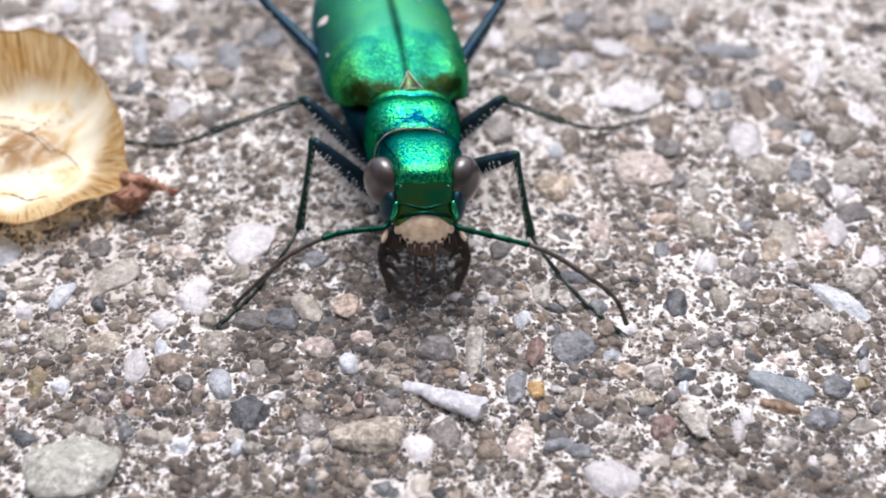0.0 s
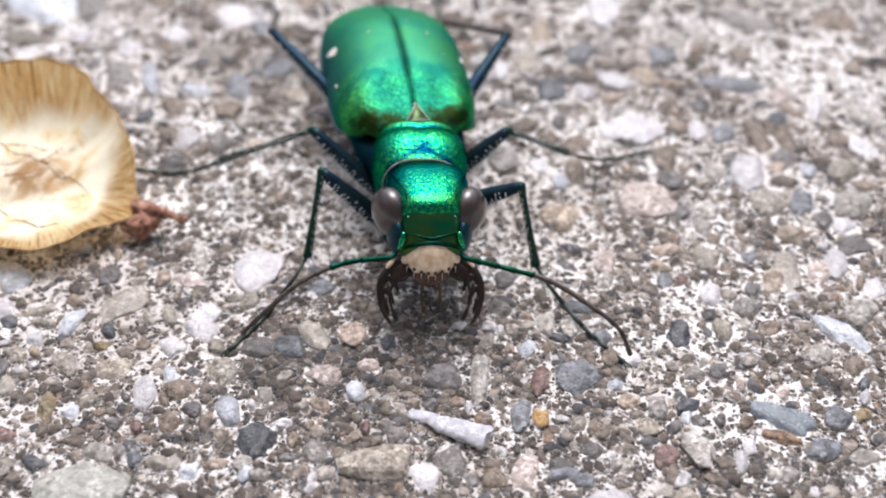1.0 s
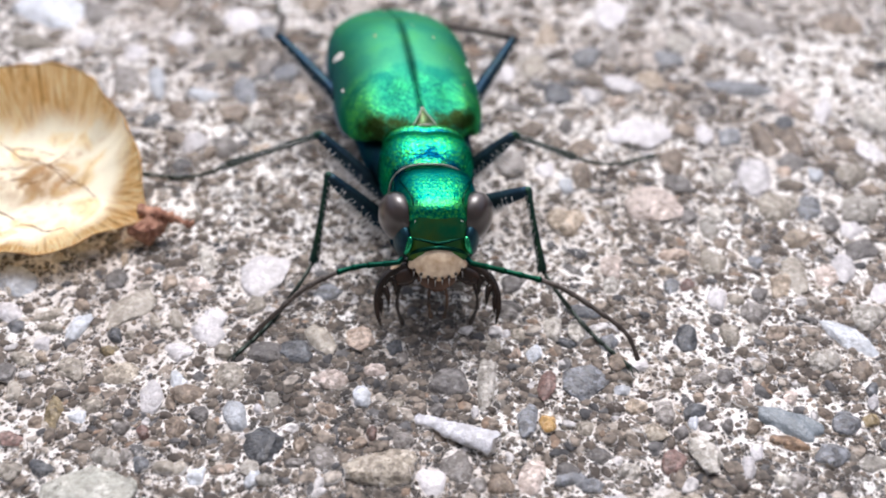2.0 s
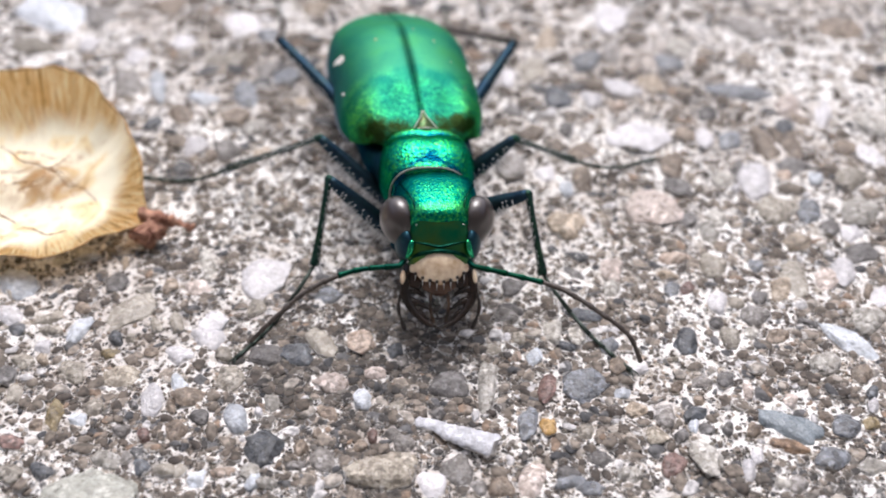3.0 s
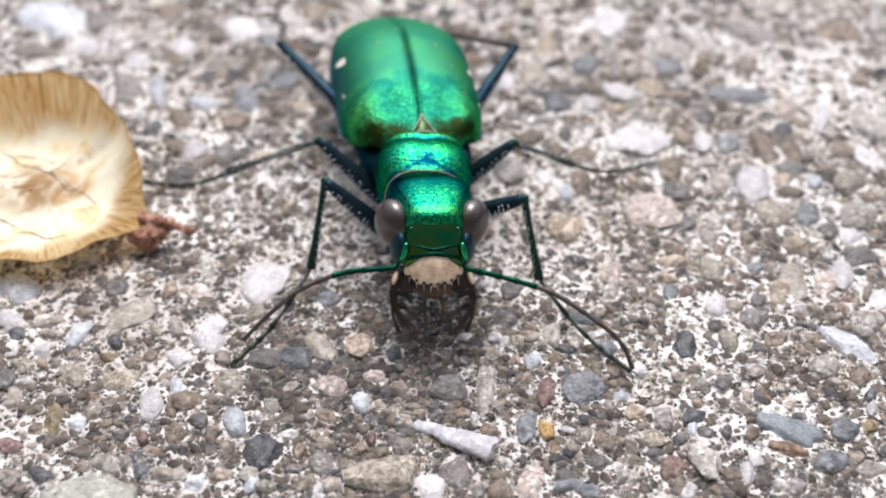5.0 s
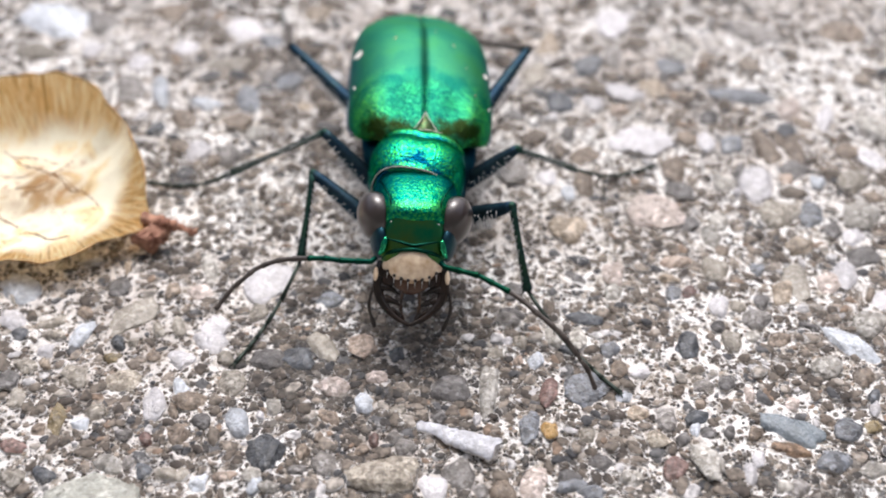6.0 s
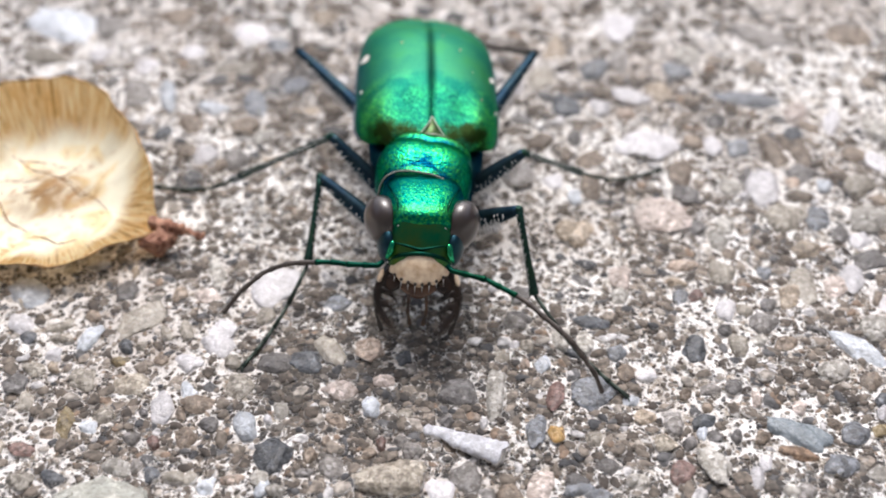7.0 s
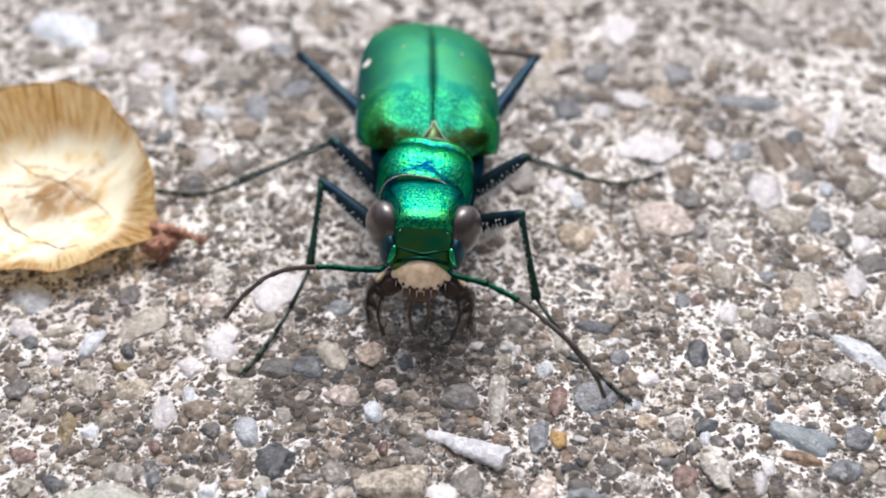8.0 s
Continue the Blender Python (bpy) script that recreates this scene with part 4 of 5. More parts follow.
# legs: coxa, knee, ankle and foot in the place, before and after the step
LEGS = {
    "front_left": (((-1.20, -1.00, 1.00), (-3.01, -0.97, 3.00), (-3.48, -1.82, 0.80), (-5.29, -4.57, 0.03)), ((-1.34, -1.06, 1.08), (-3.61, 0.13, 2.55), (-3.90, -1.68, 1.00), (-5.34, -4.57, 0.03))),
    "front_right": (((0.25, -0.75, 1.60), (2.16, -1.47, 2.90), (2.61, -2.18, 0.80), (4.67, -4.98, 0.03)), ((0.08, -0.98, 1.76), (1.67, -2.13, 3.15), (2.12, -3.08, 1.02), (4.25, -5.55, 0.05))),
    "middle_left": (((-1.45, 0.50, 1.00), (-3.43, 1.09, 2.90), (-6.45, 2.59, 0.80), (-9.27, 3.16, 0.03)), ((-1.40, 0.47, 1.14), (-3.36, 1.29, 3.10), (-6.41, 2.54, 0.85), (-9.20, 3.15, 0.03))),
    "middle_right": (((0.40, 0.90, 1.50), (1.94, 1.07, 2.90), (3.90, 2.86, 0.90), (6.65, 4.15, 0.03)), ((0.44, 0.64, 1.73), (1.95, 0.70, 2.95), (3.83, 2.57, 0.95), (6.53, 3.96, 0.03))),
    "hind_left": (((-1.90, 3.00, 1.40), (-5.19, 6.45, 3.00), (-5.75, 11.0, 1.2), (-6.6, 14.9, 0.03)), ((-1.57, 3.01, 1.59), (-4.91, 6.53, 2.91), (-5.65, 11.0, 1.2), (-6.6, 14.9, 0.03))),
    "hind_right": (((0.00, 2.80, 1.40), (2.21, 6.28, 3.00), (0.27, 10.54, 1.10), (0.01, 15.01, 0.03)), ((0.28, 2.58, 1.69), (2.59, 6.11, 3.01), (0.94, 10.39, 0.93), (0.01, 15.01, 0.03))),
}


def bone(a, b):
    """The pose of a limb piece that runs from a to b (millimetres) along its own +y."""
    a, b = Vector(a) * MM, Vector(b) * MM
    return Matrix.Translation(a) @ (b - a).to_track_quat("Y", "Z").to_matrix().to_4x4()


def femur(parent, length, thick, seed):
    """A spindle-shaped thigh with rows of fine pale hairs, dense below and sparse above."""
    r = random.Random(seed)
    ys = [length * i / 16 for i in range(17)]
    rad = [thick * (0.72 + 0.34 * math.sin(math.pi * (i / 16) ** 0.8) - 0.2 * i / 16) for i in range(17)]
    bm = tube([(0, y, 0) for y in ys], rad, 14)
    for angle, step, long, root, end, girth in ((160, 0.2, 0.17, 0.08, 0.95, 0.015), (186, 0.16, 0.19, 0.08, 0.92, 0.017), (20, 0.2, 0.17, 0.08, 0.95, 0.015), (354, 0.16, 0.19, 0.08, 0.92, 0.017),
                                               (208, 0.075, 0.28, 0.1, 0.72, 0.019), (230, 0.07, 0.3, 0.06, 0.75, 0.019), (332, 0.075, 0.28, 0.1, 0.72, 0.019), (310, 0.07, 0.3, 0.06, 0.75, 0.019)):
        for i in range(int(length * (end - root) / step)):
            y = length * root + step * (i + r.uniform(0, 0.7))
            a = radians(angle + r.uniform(-8, 8))
            here = thick * (0.72 + 0.34 * math.sin(math.pi * (y / length) ** 0.8) - 0.2 * y / length)
            out = Vector((math.cos(a), 0, math.sin(a)))
            way = out + Vector((0, r.uniform(0.2, 0.6), -0.5))
            thorn(bm, out * here * 0.95 + Vector((0, y, 0)), way, long * r.uniform(0.7, 1.15), girth, 1, 4)
    return part("femur", bm, [leg_blue, bristle_white], parent, "slim dark blue thigh with rows of white hairs")


def tibia(parent, length, thick, seed, mat, spines):
    r = random.Random(seed)
    ys = [length * i / 10 for i in range(11)]
    bm = tube([(0, y, 0) for y in ys], [thick * (1.0 - 0.2 * math.sin(math.pi * i / 10) + 0.35 * (i / 10) ** 3 + 0.2 * (i == 0)) for i in range(11)], 10)
    for angle in spines:
        many = int(length / 0.17)
        for i in range(many):
            t = (i + 0.5 + r.uniform(-0.25, 0.25)) / many
            a = radians(angle + r.uniform(-12, 12))
            out = Vector((math.cos(a), 0, math.sin(a)))
            thorn(bm, out * thick * 0.75 + Vector((0, length * t, 0)), out + Vector((0, 1.1, 0)), r.uniform(0.15, 0.26), 0.014, 1, 3)
    for k in (-1, 1):
        thorn(bm, (k * thick * 0.7, length * 0.98, 0), (k * 0.5, 1, -0.4), 0.38, 0.022, 2, 5)
    ball((0, 0, 0), (thick * 1.25,) * 3, bm, 2, 0)
    return part("tibia", bm, [mat, bristle_white, tooth_black], parent, "slender dark green shin with pale spines")


def tarsus(parent, length, thick):
    bm = bmesh.new()
    at = 0.0
    for share in (0.36, 0.22, 0.15, 0.1, 0.17):
        seg = share * length
        sag = [-0.3 * math.sin(math.pi * (at + seg * q) / length) for q in (0, 0.5, 0.98)]
        tube([(0, at, sag[0]), (0, at + seg * 0.5, sag[1]), (0, at + seg * 0.98, sag[2])], [thick * 0.72, thick * 0.78, thick], 8, bm)
        for k in (-1, 1):
            thorn(bm, (k * thick * 0.5, at + seg * 0.95, -thick * 0.3 + sag[2]), (k * 0.6, 0.7, -0.5), 0.14, 0.012, 0, 4)
        at += seg
    for k in (-1, 1):
        line = spline([(0, length * 0.98, 0), (k * 0.06, length + 0.1, 0.02), (k * 0.1, length + 0.2, -0.05)], 4)
        tube(line, [0.026 - 0.002 * i for i in range(len(line))], 6, bm)
    return part("tarsus", bm, foot_grey, parent, "thin five-jointed green foot with claws")


limbs = {}
for number, (name, (before, after)) in enumerate(LEGS.items()):
    home = to_body(before[0])
    coxa = ball(home + Vector((0.0, 0.0, -0.05)), (0.3, 0.36, 0.34), None, 3)
    kind = "front" if "front" in name else "middle" if "middle" in name else "hind"
    leg = part(kind + "_leg", coxa, belly_blue, beetle, "dark metallic " + kind + " leg with spines")
    big = {"front": 0.25, "middle": 0.245, "hind": 0.235}[kind]
    thin = {"front": 0.1, "middle": 0.092, "hind": 0.11}[kind]
    lengths = [(Vector(b) - Vector(a)).length for a, b in zip(before, before[1:])]
    limbs[name] = (femur(leg, lengths[0], big, number), tibia(leg, lengths[1], thin, number + 20, antenna_brown if kind == "hind" else shin_green, (215, 325) if kind == "hind" else (5, 30, 150, 175, 215, 325)), tarsus(leg, lengths[2], 0.068))


# ---- the winged seed ----
SEED_REACH = ((-190, 3.75), (-130, 3.65), (-86, 3.78), (-75, 3.95), (-64, 4.12), (-53, 4.05), (-42, 4.15), (-34, 4.32), (-29, 4.6), (-25, 4.8), (-22, 4.5), (-15, 4.12), (-8, 3.86), (5, 3.45), (21, 3.2), (43, 3.1), (63, 3.3), (91, 3.1), (110, 3.3), (150, 3.6), (190, 3.75))
SEED_LIP = ((-190, 1.0), (-130, 0.5), (-81, 0.35), (-50, 0.22), (-26, 0.1), (-15, 0.55), (-8, 0.95), (2, 1.25), (21, 1.45), (43, 1.75), (63, 1.95), (91, 2.05), (110, 2.0), (150, 1.6), (190, 1.0))


def winged_seed():
    """A round dry wing with a swollen heart, its rim curled, lying on the gravel."""
    bm = bmesh.new()
    nr, na = 34, 120
    r = random.Random(4)
    phase = [r.uniform(0, 6.28) for _ in range(8)]
    rows = []
    for j in range(nr + 1):
        t = j / nr
        row = []
        for i in range(na):
            a = -180 + 360 * i / na
            reach, lip = curve_of(SEED_REACH, a), curve_of(SEED_LIP, a)
            s = radians(a)
            reach += (0.05 * math.sin(5 * s + phase[1]) + 0.035 * math.sin(13 * s + phase[2])) * t
            d = t * reach
            z = lip * t ** 3.6 + 0.22 * math.exp(-(d / 1.3) ** 4) + 0.04 * t * math.sin(9 * s + phase[3]) + 0.03 * t * t * math.sin(23 * s + phase[4]) + 0.012 * t * t * math.sin(57 * s + phase[5])
            row.append(bm.verts.new((d * math.cos(s), d * math.sin(s), z)))
        rows.append(row)
    for a, b in zip(rows, rows[1:]):
        for i in range(na):
            bm.faces.new((a[i], a[(i + 1) % na], b[(i + 1) % na], b[i]))
    edge = [v.co.copy() for v in rows[-1]]
    bmesh.ops.remove_doubles(bm, verts=bm.verts, dist=1e-5)
    return bm, edge


seed = tagged(new("winged_seed"), "dry tan papery winged seed lying on concrete", "seed")
seed.matrix_world = pose(-12.6 * MM, 2.2 * MM, 0.55 * MM)
wing_shape, wing_edge = winged_seed()
part("wing", wing_shape, wing_paper, seed, "round papery wing glowing with light from behind")
part("rim", tube(wing_edge + wing_edge[:1], [0.03 + 0.016 * math.sin(i * 0.9) for i in range(len(wing_edge) + 1)], 6), plain("brown_rim", (0.3, 0.16, 0.06), (0.6, 0.38, 0.17), 0.7, 3000.0), seed, "thin brown edge of the wing")
bm = bmesh.new()
r = random.Random(11)
ball((4.26, -2.2, -0.14), (0.46, 0.32, 0.3), bm, 4, turn=Euler((0, radians(14), radians(20))).to_matrix())
for v in bm.verts:
    v.co += 0.24 * noise.noise_vector(v.co * 2.0) + 0.16 * noise.noise_vector(Vector((v.co.x * 2.5, v.co.y * 9, v.co.z * 9)))
part("calyx", bm, calyx_red, seed, "shrivelled red-brown calyx")
bm = bmesh.new()
line = spline([(4.0, -1.85, 0.2), (4.4, -1.92, 0.12), (4.75, -1.9, 0.05), (5.1, -1.92, -0.06), (5.45, -1.84, -0.2)], 9)
tube(line, [0.19 - 0.0035 * i + 0.025 * math.sin(1.3 * i) for i in range(len(line))], 12, bm)
for v in bm.verts:
    v.co += 0.12 * noise.noise_vector(v.co * 2.6) + 0.1 * noise.noise_vector(Vector((v.co.x * 2.5, v.co.y * 10, v.co.z * 10)))
part("stalk", bm, calyx_red, seed, "dry red-brown stalk")
vein_brown = plain("brown_vein", (0.19, 0.085, 0.035), (0.42, 0.23, 0.1), 0.7)


def seed_height(x, y):
    """The wing's surface over a place in its heart."""
    d, a = math.hypot(x, y), math.degrees(math.atan2(y, x))
    t = d / curve_of(SEED_REACH, a)
    return curve_of(SEED_LIP, a) * t ** 3.6 + 0.22 * math.exp(-(d / 1.3) ** 4)


for course, girth in ((((-1.96, 2.44), (-1.3, 1.81), (-0.68, 1.25), (0.01, 0.71), (0.79, 0.42), (1.52, -0.08), (2.42, -0.91)), 0.034), (((-0.68, 1.25), (-0.27, 1.34), (0.33, 1.1), (1.07, 0.94)), 0.024),
                      (((-0.8, -0.76), (0.0, -1.7), (0.81, -2.22), (1.47, -2.52), (2.01, -2.47)), 0.03), (((0.79, 0.42), (1.0, 0.88), (1.21, 1.09)), 0.03), (((-0.09, -0.35), (0.48, -0.27), (0.79, 0.42)), 0.022),
                      (((0.79, 0.42), (1.39, -0.22), (1.82, -0.22)), 0.03), (((0.12, -0.76), (0.46, -0.49), (0.88, -0.21)), 0.022), (((-1.9, 0.9), (-1.2, 0.4), (-0.5, 0.2), (0.1, 0.3)), 0.022), (((-2.2, -0.4), (-1.5, -0.2), (-0.8, -0.4)), 0.02)):
    line = [Vector((x + 0.05 * math.sin(5 * y + 3 * x), y + 0.05 * math.sin(7 * x), 0)) for x, y, _ in spline([(x, y, 0) for x, y in course], 6)]
    line = [Vector((p.x, p.y, seed_height(p.x, p.y) + 0.008)) for p in line]
    part("vein", tube(line, [1.15 * girth * (1.0 - 0.6 * k / len(line)) * (0.8 + 0.3 * math.sin(2.3 * k)) for k in range(len(line))], 5), vein_brown, seed, "fine brown vein")

# ---- a white splinter in front of the beetle ----
bm = bmesh.new()
line = spline([(-1.02, 0.0, 0.1), (-0.5, 0.04, 0.12), (0.1, -0.02, 0.14), (0.7, 0.0, 0.16), (1.02, -0.01, 0.16)], 8)
tube(line, [(0.15 + 0.24 * (i / (len(line) - 1)) ** 1.1 + 0.012 * math.sin(2.1 * i)) * (0.6 if i == 0 else 0.8 if i == len(line) - 1 else 1) for i in range(len(line))], 16, bm)
for v in bm.verts:
    v.co.z *= 0.5
    v.co += 0.03 * noise.noise_vector(v.co * 3.2) + 0.03 * noise.noise_vector(v.co * 8.0) + (0.12 * noise.noise_vector(v.co * 5.0) if v.co.x > 0.95 else Vector())
splinter = part("splinter", bm, chalk_white, None, "chalky white splinter lying on concrete")
tagged(splinter, category="splinter")
splinter.matrix_world = pose(0.25 * MM, -7.02 * MM, (float(height_at(0.25, -7.02)) + 0.06) * MM, 0, 0, -23.0)


# ---- gravel set in the concrete ----
def pebble_mesh(name, seed_number, sub, angular):
    bm = bmesh.new()
    bmesh.ops.create_icosphere(bm, subdivisions=sub, radius=0.5)
    shift = Vector((seed_number * 7.3, seed_number * 3.1, 0))
    cuts = [Vector((random.uniform(-1, 1), random.uniform(-1, 1), random.uniform(-0.4, 0.9))).normalized() for _ in range(10)]
    for v in bm.verts:
        p = v.co.copy()
        for c in cuts:
            over = p.dot(c) - 0.34
            if over > 0:
                p -= c * over * angular
        v.co = p * (1 + 0.26 * noise.noise(p * 2.6 + shift) + 0.16 * noise.noise(p * 6 + shift) + 0.07 * noise.noise(p * 14 + shift))
    return mesh_of(name, bm, [], True)


random.seed(5)
SHAPES = [pebble_mesh("pebble", i, 3, 0.5 + 0.45 * (i % 3) / 2) for i in range(9)]
SMALL = [pebble_mesh("pebble", 20 + i, 2, 0.2 + 0.7 * (i % 3) / 2) for i in range(6)]
SHARED = {}
taken = []
beds = []
count = 0


def stone(x, y, length, width, turn, mat, shapes=SHAPES, proud=0.43):
    """One stone bedded in the paste: its place, length, width and turn."""
    global count
    count += 1
    shape = shapes[count % len(shapes)]
    key = (shape.name, mat.name)
    if key not in SHARED:
        SHARED[key] = shape.copy()
        SHARED[key].materials.append(mat)
    ob = new("pebble", SHARED[key])
    ob.parent = ground
    tall = 0.18 + 0.2 * width
    # the stone tops out over the highest paste under it
    spread = [(0, 0), (0.3, 0), (-0.3, 0), (0, 0.3), (0, -0.3)]
    top = max(float(height_at(x + a * length, y + b * length)) for a, b in spread) if shapes is SHAPES else float(height_at(x, y))
    ob.matrix_basis = pose(x * MM, y * MM, (top - tall * (0.5 - proud)) * MM, random.uniform(-6, 6), random.uniform(-6, 6), turn) @ Matrix.Diagonal((length * 1.12, width * 1.12, tall, 1))
    taken.append((x, y, 0.42 * (length + width) / 2))
    beds.append((x, y, 0.46 * length, 0.46 * width, math.cos(radians(turn)), math.sin(radians(turn))))
    return ob


stone(-8.94, -1.62, 1.09, 0.60, -71, dark)
stone(-8.32, -2.84, 1.65, 0.91, 66, buff)
stone(-8.52, -3.79, 0.65, 0.42, -66, slate)
stone(-9.53, -3.48, 1.10, 0.52, 74, bluepale)
stone(-10.39, -3.05, 0.79, 0.50, 15, greytan)
stone(-11.44, -3.05, 0.87, 0.61, -50, white)
stone(-11.10, -3.56, 0.56, 0.41, -32, bluegrey)
stone(-9.27, -5.00, 0.91, 0.68, -26, greytan)
stone(-8.01, -5.23, 0.91, 0.81, -12, beige)
stone(-7.05, -5.97, 1.23, 0.54, -75, white)
stone(-9.30, -6.51, 1.07, 0.39, -72, ochre)
stone(-7.05, -7.08, 0.50, 0.35, -64, red)
stone(-6.90, -7.99, 0.54, 0.39, -62, slate)
stone(-9.12, -8.14, 0.63, 0.44, -53, slate)
stone(-7.9, -8.92, 1.95, 1.78, -22, limestone, proud=0.5)
stone(-5.33, -5.23, 1.01, 0.69, -73, greytan)
stone(-4.21, -7.36, 1.14, 0.97, -60, slate)
stone(-4.52, -4.46, 0.89, 0.77, -26, dark)
stone(-5.04, -1.39, 2.03, 1.24, 87, white)
stone(-6.71, -1.90, 0.80, 0.62, -18, pinkpale)
stone(-4.99, -6.54, 0.93, 0.64, -73, bluepale)
stone(-6.08, -3.75, 1.10, 0.72, -44, white)
stone(-6.77, -4.36, 0.77, 0.62, -53, white)
stone(-10.10, -7.28, 0.65, 0.44, -19, red)
stone(-8.45, -6.24, 0.64, 0.47, -23, greytan)
stone(-8.69, -6.63, 0.57, 0.43, -24, bluepale)
stone(-7.75, -7.82, 0.77, 0.49, -38, pale)
stone(-10.88, -5.19, 0.89, 0.61, -53, dark)
stone(-5.62, -8.29, 0.58, 0.48, -49, bluepale)
stone(-4.48, -6.30, 0.33, 0.26, -67, white)
stone(-9.82, -8.18, 0.71, 0.52, -30, greytan)
stone(-7.56, -3.33, 0.65, 0.32, -74, greytan)
stone(-7.04, -3.22, 0.74, 0.36, -75, buff)
stone(-5.03, -2.62, 0.89, 0.51, -78, greytan)
stone(-6.59, -0.96, 1.43, 0.46, -71, pale)
stone(-3.16, -4.01, 1.18, 0.65, -61, buff)
stone(-2.18, -3.89, 0.89, 0.81, -20, tanpink)
stone(-2.87, -5.27, 1.06, 0.64, -3, pinkpale)
stone(-1.99, -5.88, 0.70, 0.55, -81, bluepale)
stone(0.15, -5.42, 1.06, 0.86, 1, dark)
stone(1.06, -5.42, 1.65, 0.51, 80, pale)
stone(2.53, -5.51, 1.01, 0.45, 74, red)
stone(3.44, -5.42, 1.23, 1.04, 68, bluegrey)
stone(1.97, -6.68, 1.05, 0.54, 85, bluegrey)
stone(2.47, -6.77, 0.56, 0.45, 77, yellow)
stone(0.73, -6.42, 0.42, 0.19, 88, white)
stone(2.32, -4.46, 0.60, 0.40, 83, bluepale)
stone(1.84, -4.46, 0.36, 0.31, 77, tanpink)
stone(2.82, -3.54, 0.97, 0.50, 84, pale)
stone(-1.38, -8.08, 1.66, 1.0, -8, beige, proud=0.82)
stone(-2.79, -7.73, 0.73, 0.59, -74, grey)
stone(-1.97, -7.28, 0.42, 0.33, -81, brown)
stone(-3.35, -7.36, 0.51, 0.39, -75, brown)
stone(2.00, -8.26, 1.02, 0.60, 63, pinkpale)
stone(3.25, -8.52, 0.71, 0.37, 2, bluegrey)
stone(1.63, -3.75, 0.37, 0.26, 85, white)
stone(6.20, -4.05, 1.13, 0.71, 73, slate)
stone(7.31, -2.53, 0.87, 0.50, 73, white)
stone(8.20, -6.82, 1.62, 0.86, -40, flat_slate)
stone(3.95, -9.3, 1.2, 0.95, -30, white)
stone(7.98, -7.42, 1.05, 0.42, -16, rust)
stone(8.86, -7.78, 0.88, 0.66, 36, bluegrey)
stone(9.55, -6.77, 0.85, 0.64, 37, bluegrey)
stone(5.21, -7.86, 0.93, 0.50, 63, red)
stone(10.44, -4.01, 1.63, 0.69, -42, bluepale)
stone(9.57, -4.79, 0.89, 0.84, 32, pale)
stone(11.15, -3.12, 1.15, 0.80, 51, pale)
stone(4.92, -4.85, 0.57, 0.38, 7, white)
stone(10.36, -6.12, 0.48, 0.26, 65, white)
stone(5.99, -6.42, 0.69, 0.38, 26, slate)
stone(6.02, -7.66, 1.27, 0.70, -71, pale)
stone(7.19, -7.69, 0.51, 0.30, 70, white)
stone(4.94, -7.03, 0.62, 0.53, 49, beige)
stone(4.39, -5.70, 0.44, 0.38, 38, bluepale)
stone(6.49, -0.60, 0.97, 0.58, 6, tanpink)
stone(8.16, -3.12, 0.88, 0.69, 51, grey)
stone(7.54, -0.96, 1.07, 0.84, 58, greytan)
stone(3.70, -2.90, 0.93, 0.48, -19, slate)
stone(4.57, -1.90, 0.79, 0.46, 79, pale)
stone(9.21, -1.90, 1.15, 0.68, 68, tan)
stone(-11.62, -1.89, 1.38, 0.97, -51, bluepale)
stone(-4.43, -8.02, 0.56, 0.46, -21, pale)
stone(11.81, -2.27, 1.05, 0.57, 64, white)
stone(1.75, -2.70, 0.79, 0.60, -22, dark)
stone(2.88, -8.30, 0.84, 0.42, 15, bluegrey)
stone(5.30, -6.35, 0.90, 0.58, 74, grey)
stone(6.90, -8.11, 0.68, 0.32, 74, white)
stone(4.27, -8.19, 0.48, 0.37, 69, pale)
stone(6.30, 5.48, 2.16, 1.88, 39, white)
stone(10.30, 8.16, 2.24, 1.13, -11, bluegrey)
stone(6.34, 13.42, 2.95, 1.21, 82, white)
stone(3.80, 11.45, 2.56, 0.75, 85, tan)
stone(5.13, 10.21, 1.49, 1.19, 48, bluegrey)
stone(3.90, 7.73, 1.50, 0.99, -85, slate)
stone(5.07, 7.73, 0.95, 0.80, 68, white)
stone(6.23, 8.46, 1.39, 1.03, -49, white)
stone(5.89, 7.37, 0.75, 0.66, 48, tanpink)
stone(9.31, 5.31, 1.21, 0.81, 68, bluegrey)
stone(4.31, 3.15, 1.46, 0.63, 83, brown)
stone(6.19, 1.72, 1.85, 1.59, 33, pinkpale)
stone(13.51, 4.50, 1.73, 0.75, -62, white)
stone(14.17, 6.13, 1.53, 1.23, -83, pale)
stone(3.58, 0.91, 1.22, 1.07, 66, tan)
stone(11.20, 5.15, 2.09, 0.90, 87, brown)
stone(8.52, 5.48, 1.33, 0.61, 76, white)
stone(11.83, 0.51, 0.89, 0.58, 60, white)
stone(7.70, 0.78, 0.71, 0.51, 66, pale)
stone(-14.96, 13.70, 3.83, 2.14, -40, bluepale)
stone(-9.64, 11.61, 1.23, 1.01, -37, white)
stone(-11.11, 10.65, 1.53, 0.79, -77, white)
stone(-9.90, 8.31, 2.30, 0.65, -77, bluepale)
stone(-11.02, 8.50, 2.05, 0.92, -74, grey)
stone(-8.20, 7.57, 1.01, 0.85, -42, bluepale)
stone(-6.77, 7.75, 1.52, 0.80, -79, bluegrey)
stone(-7.99, 4.86, 1.23, 0.78, -72, white)
stone(-7.42, 4.38, 0.82, 0.46, -76, brown)
stone(-6.54, 12.03, 1.14, 0.87, -72, bluegrey)
stone(-5.49, 9.25, 1.39, 0.95, -78, bluegrey)
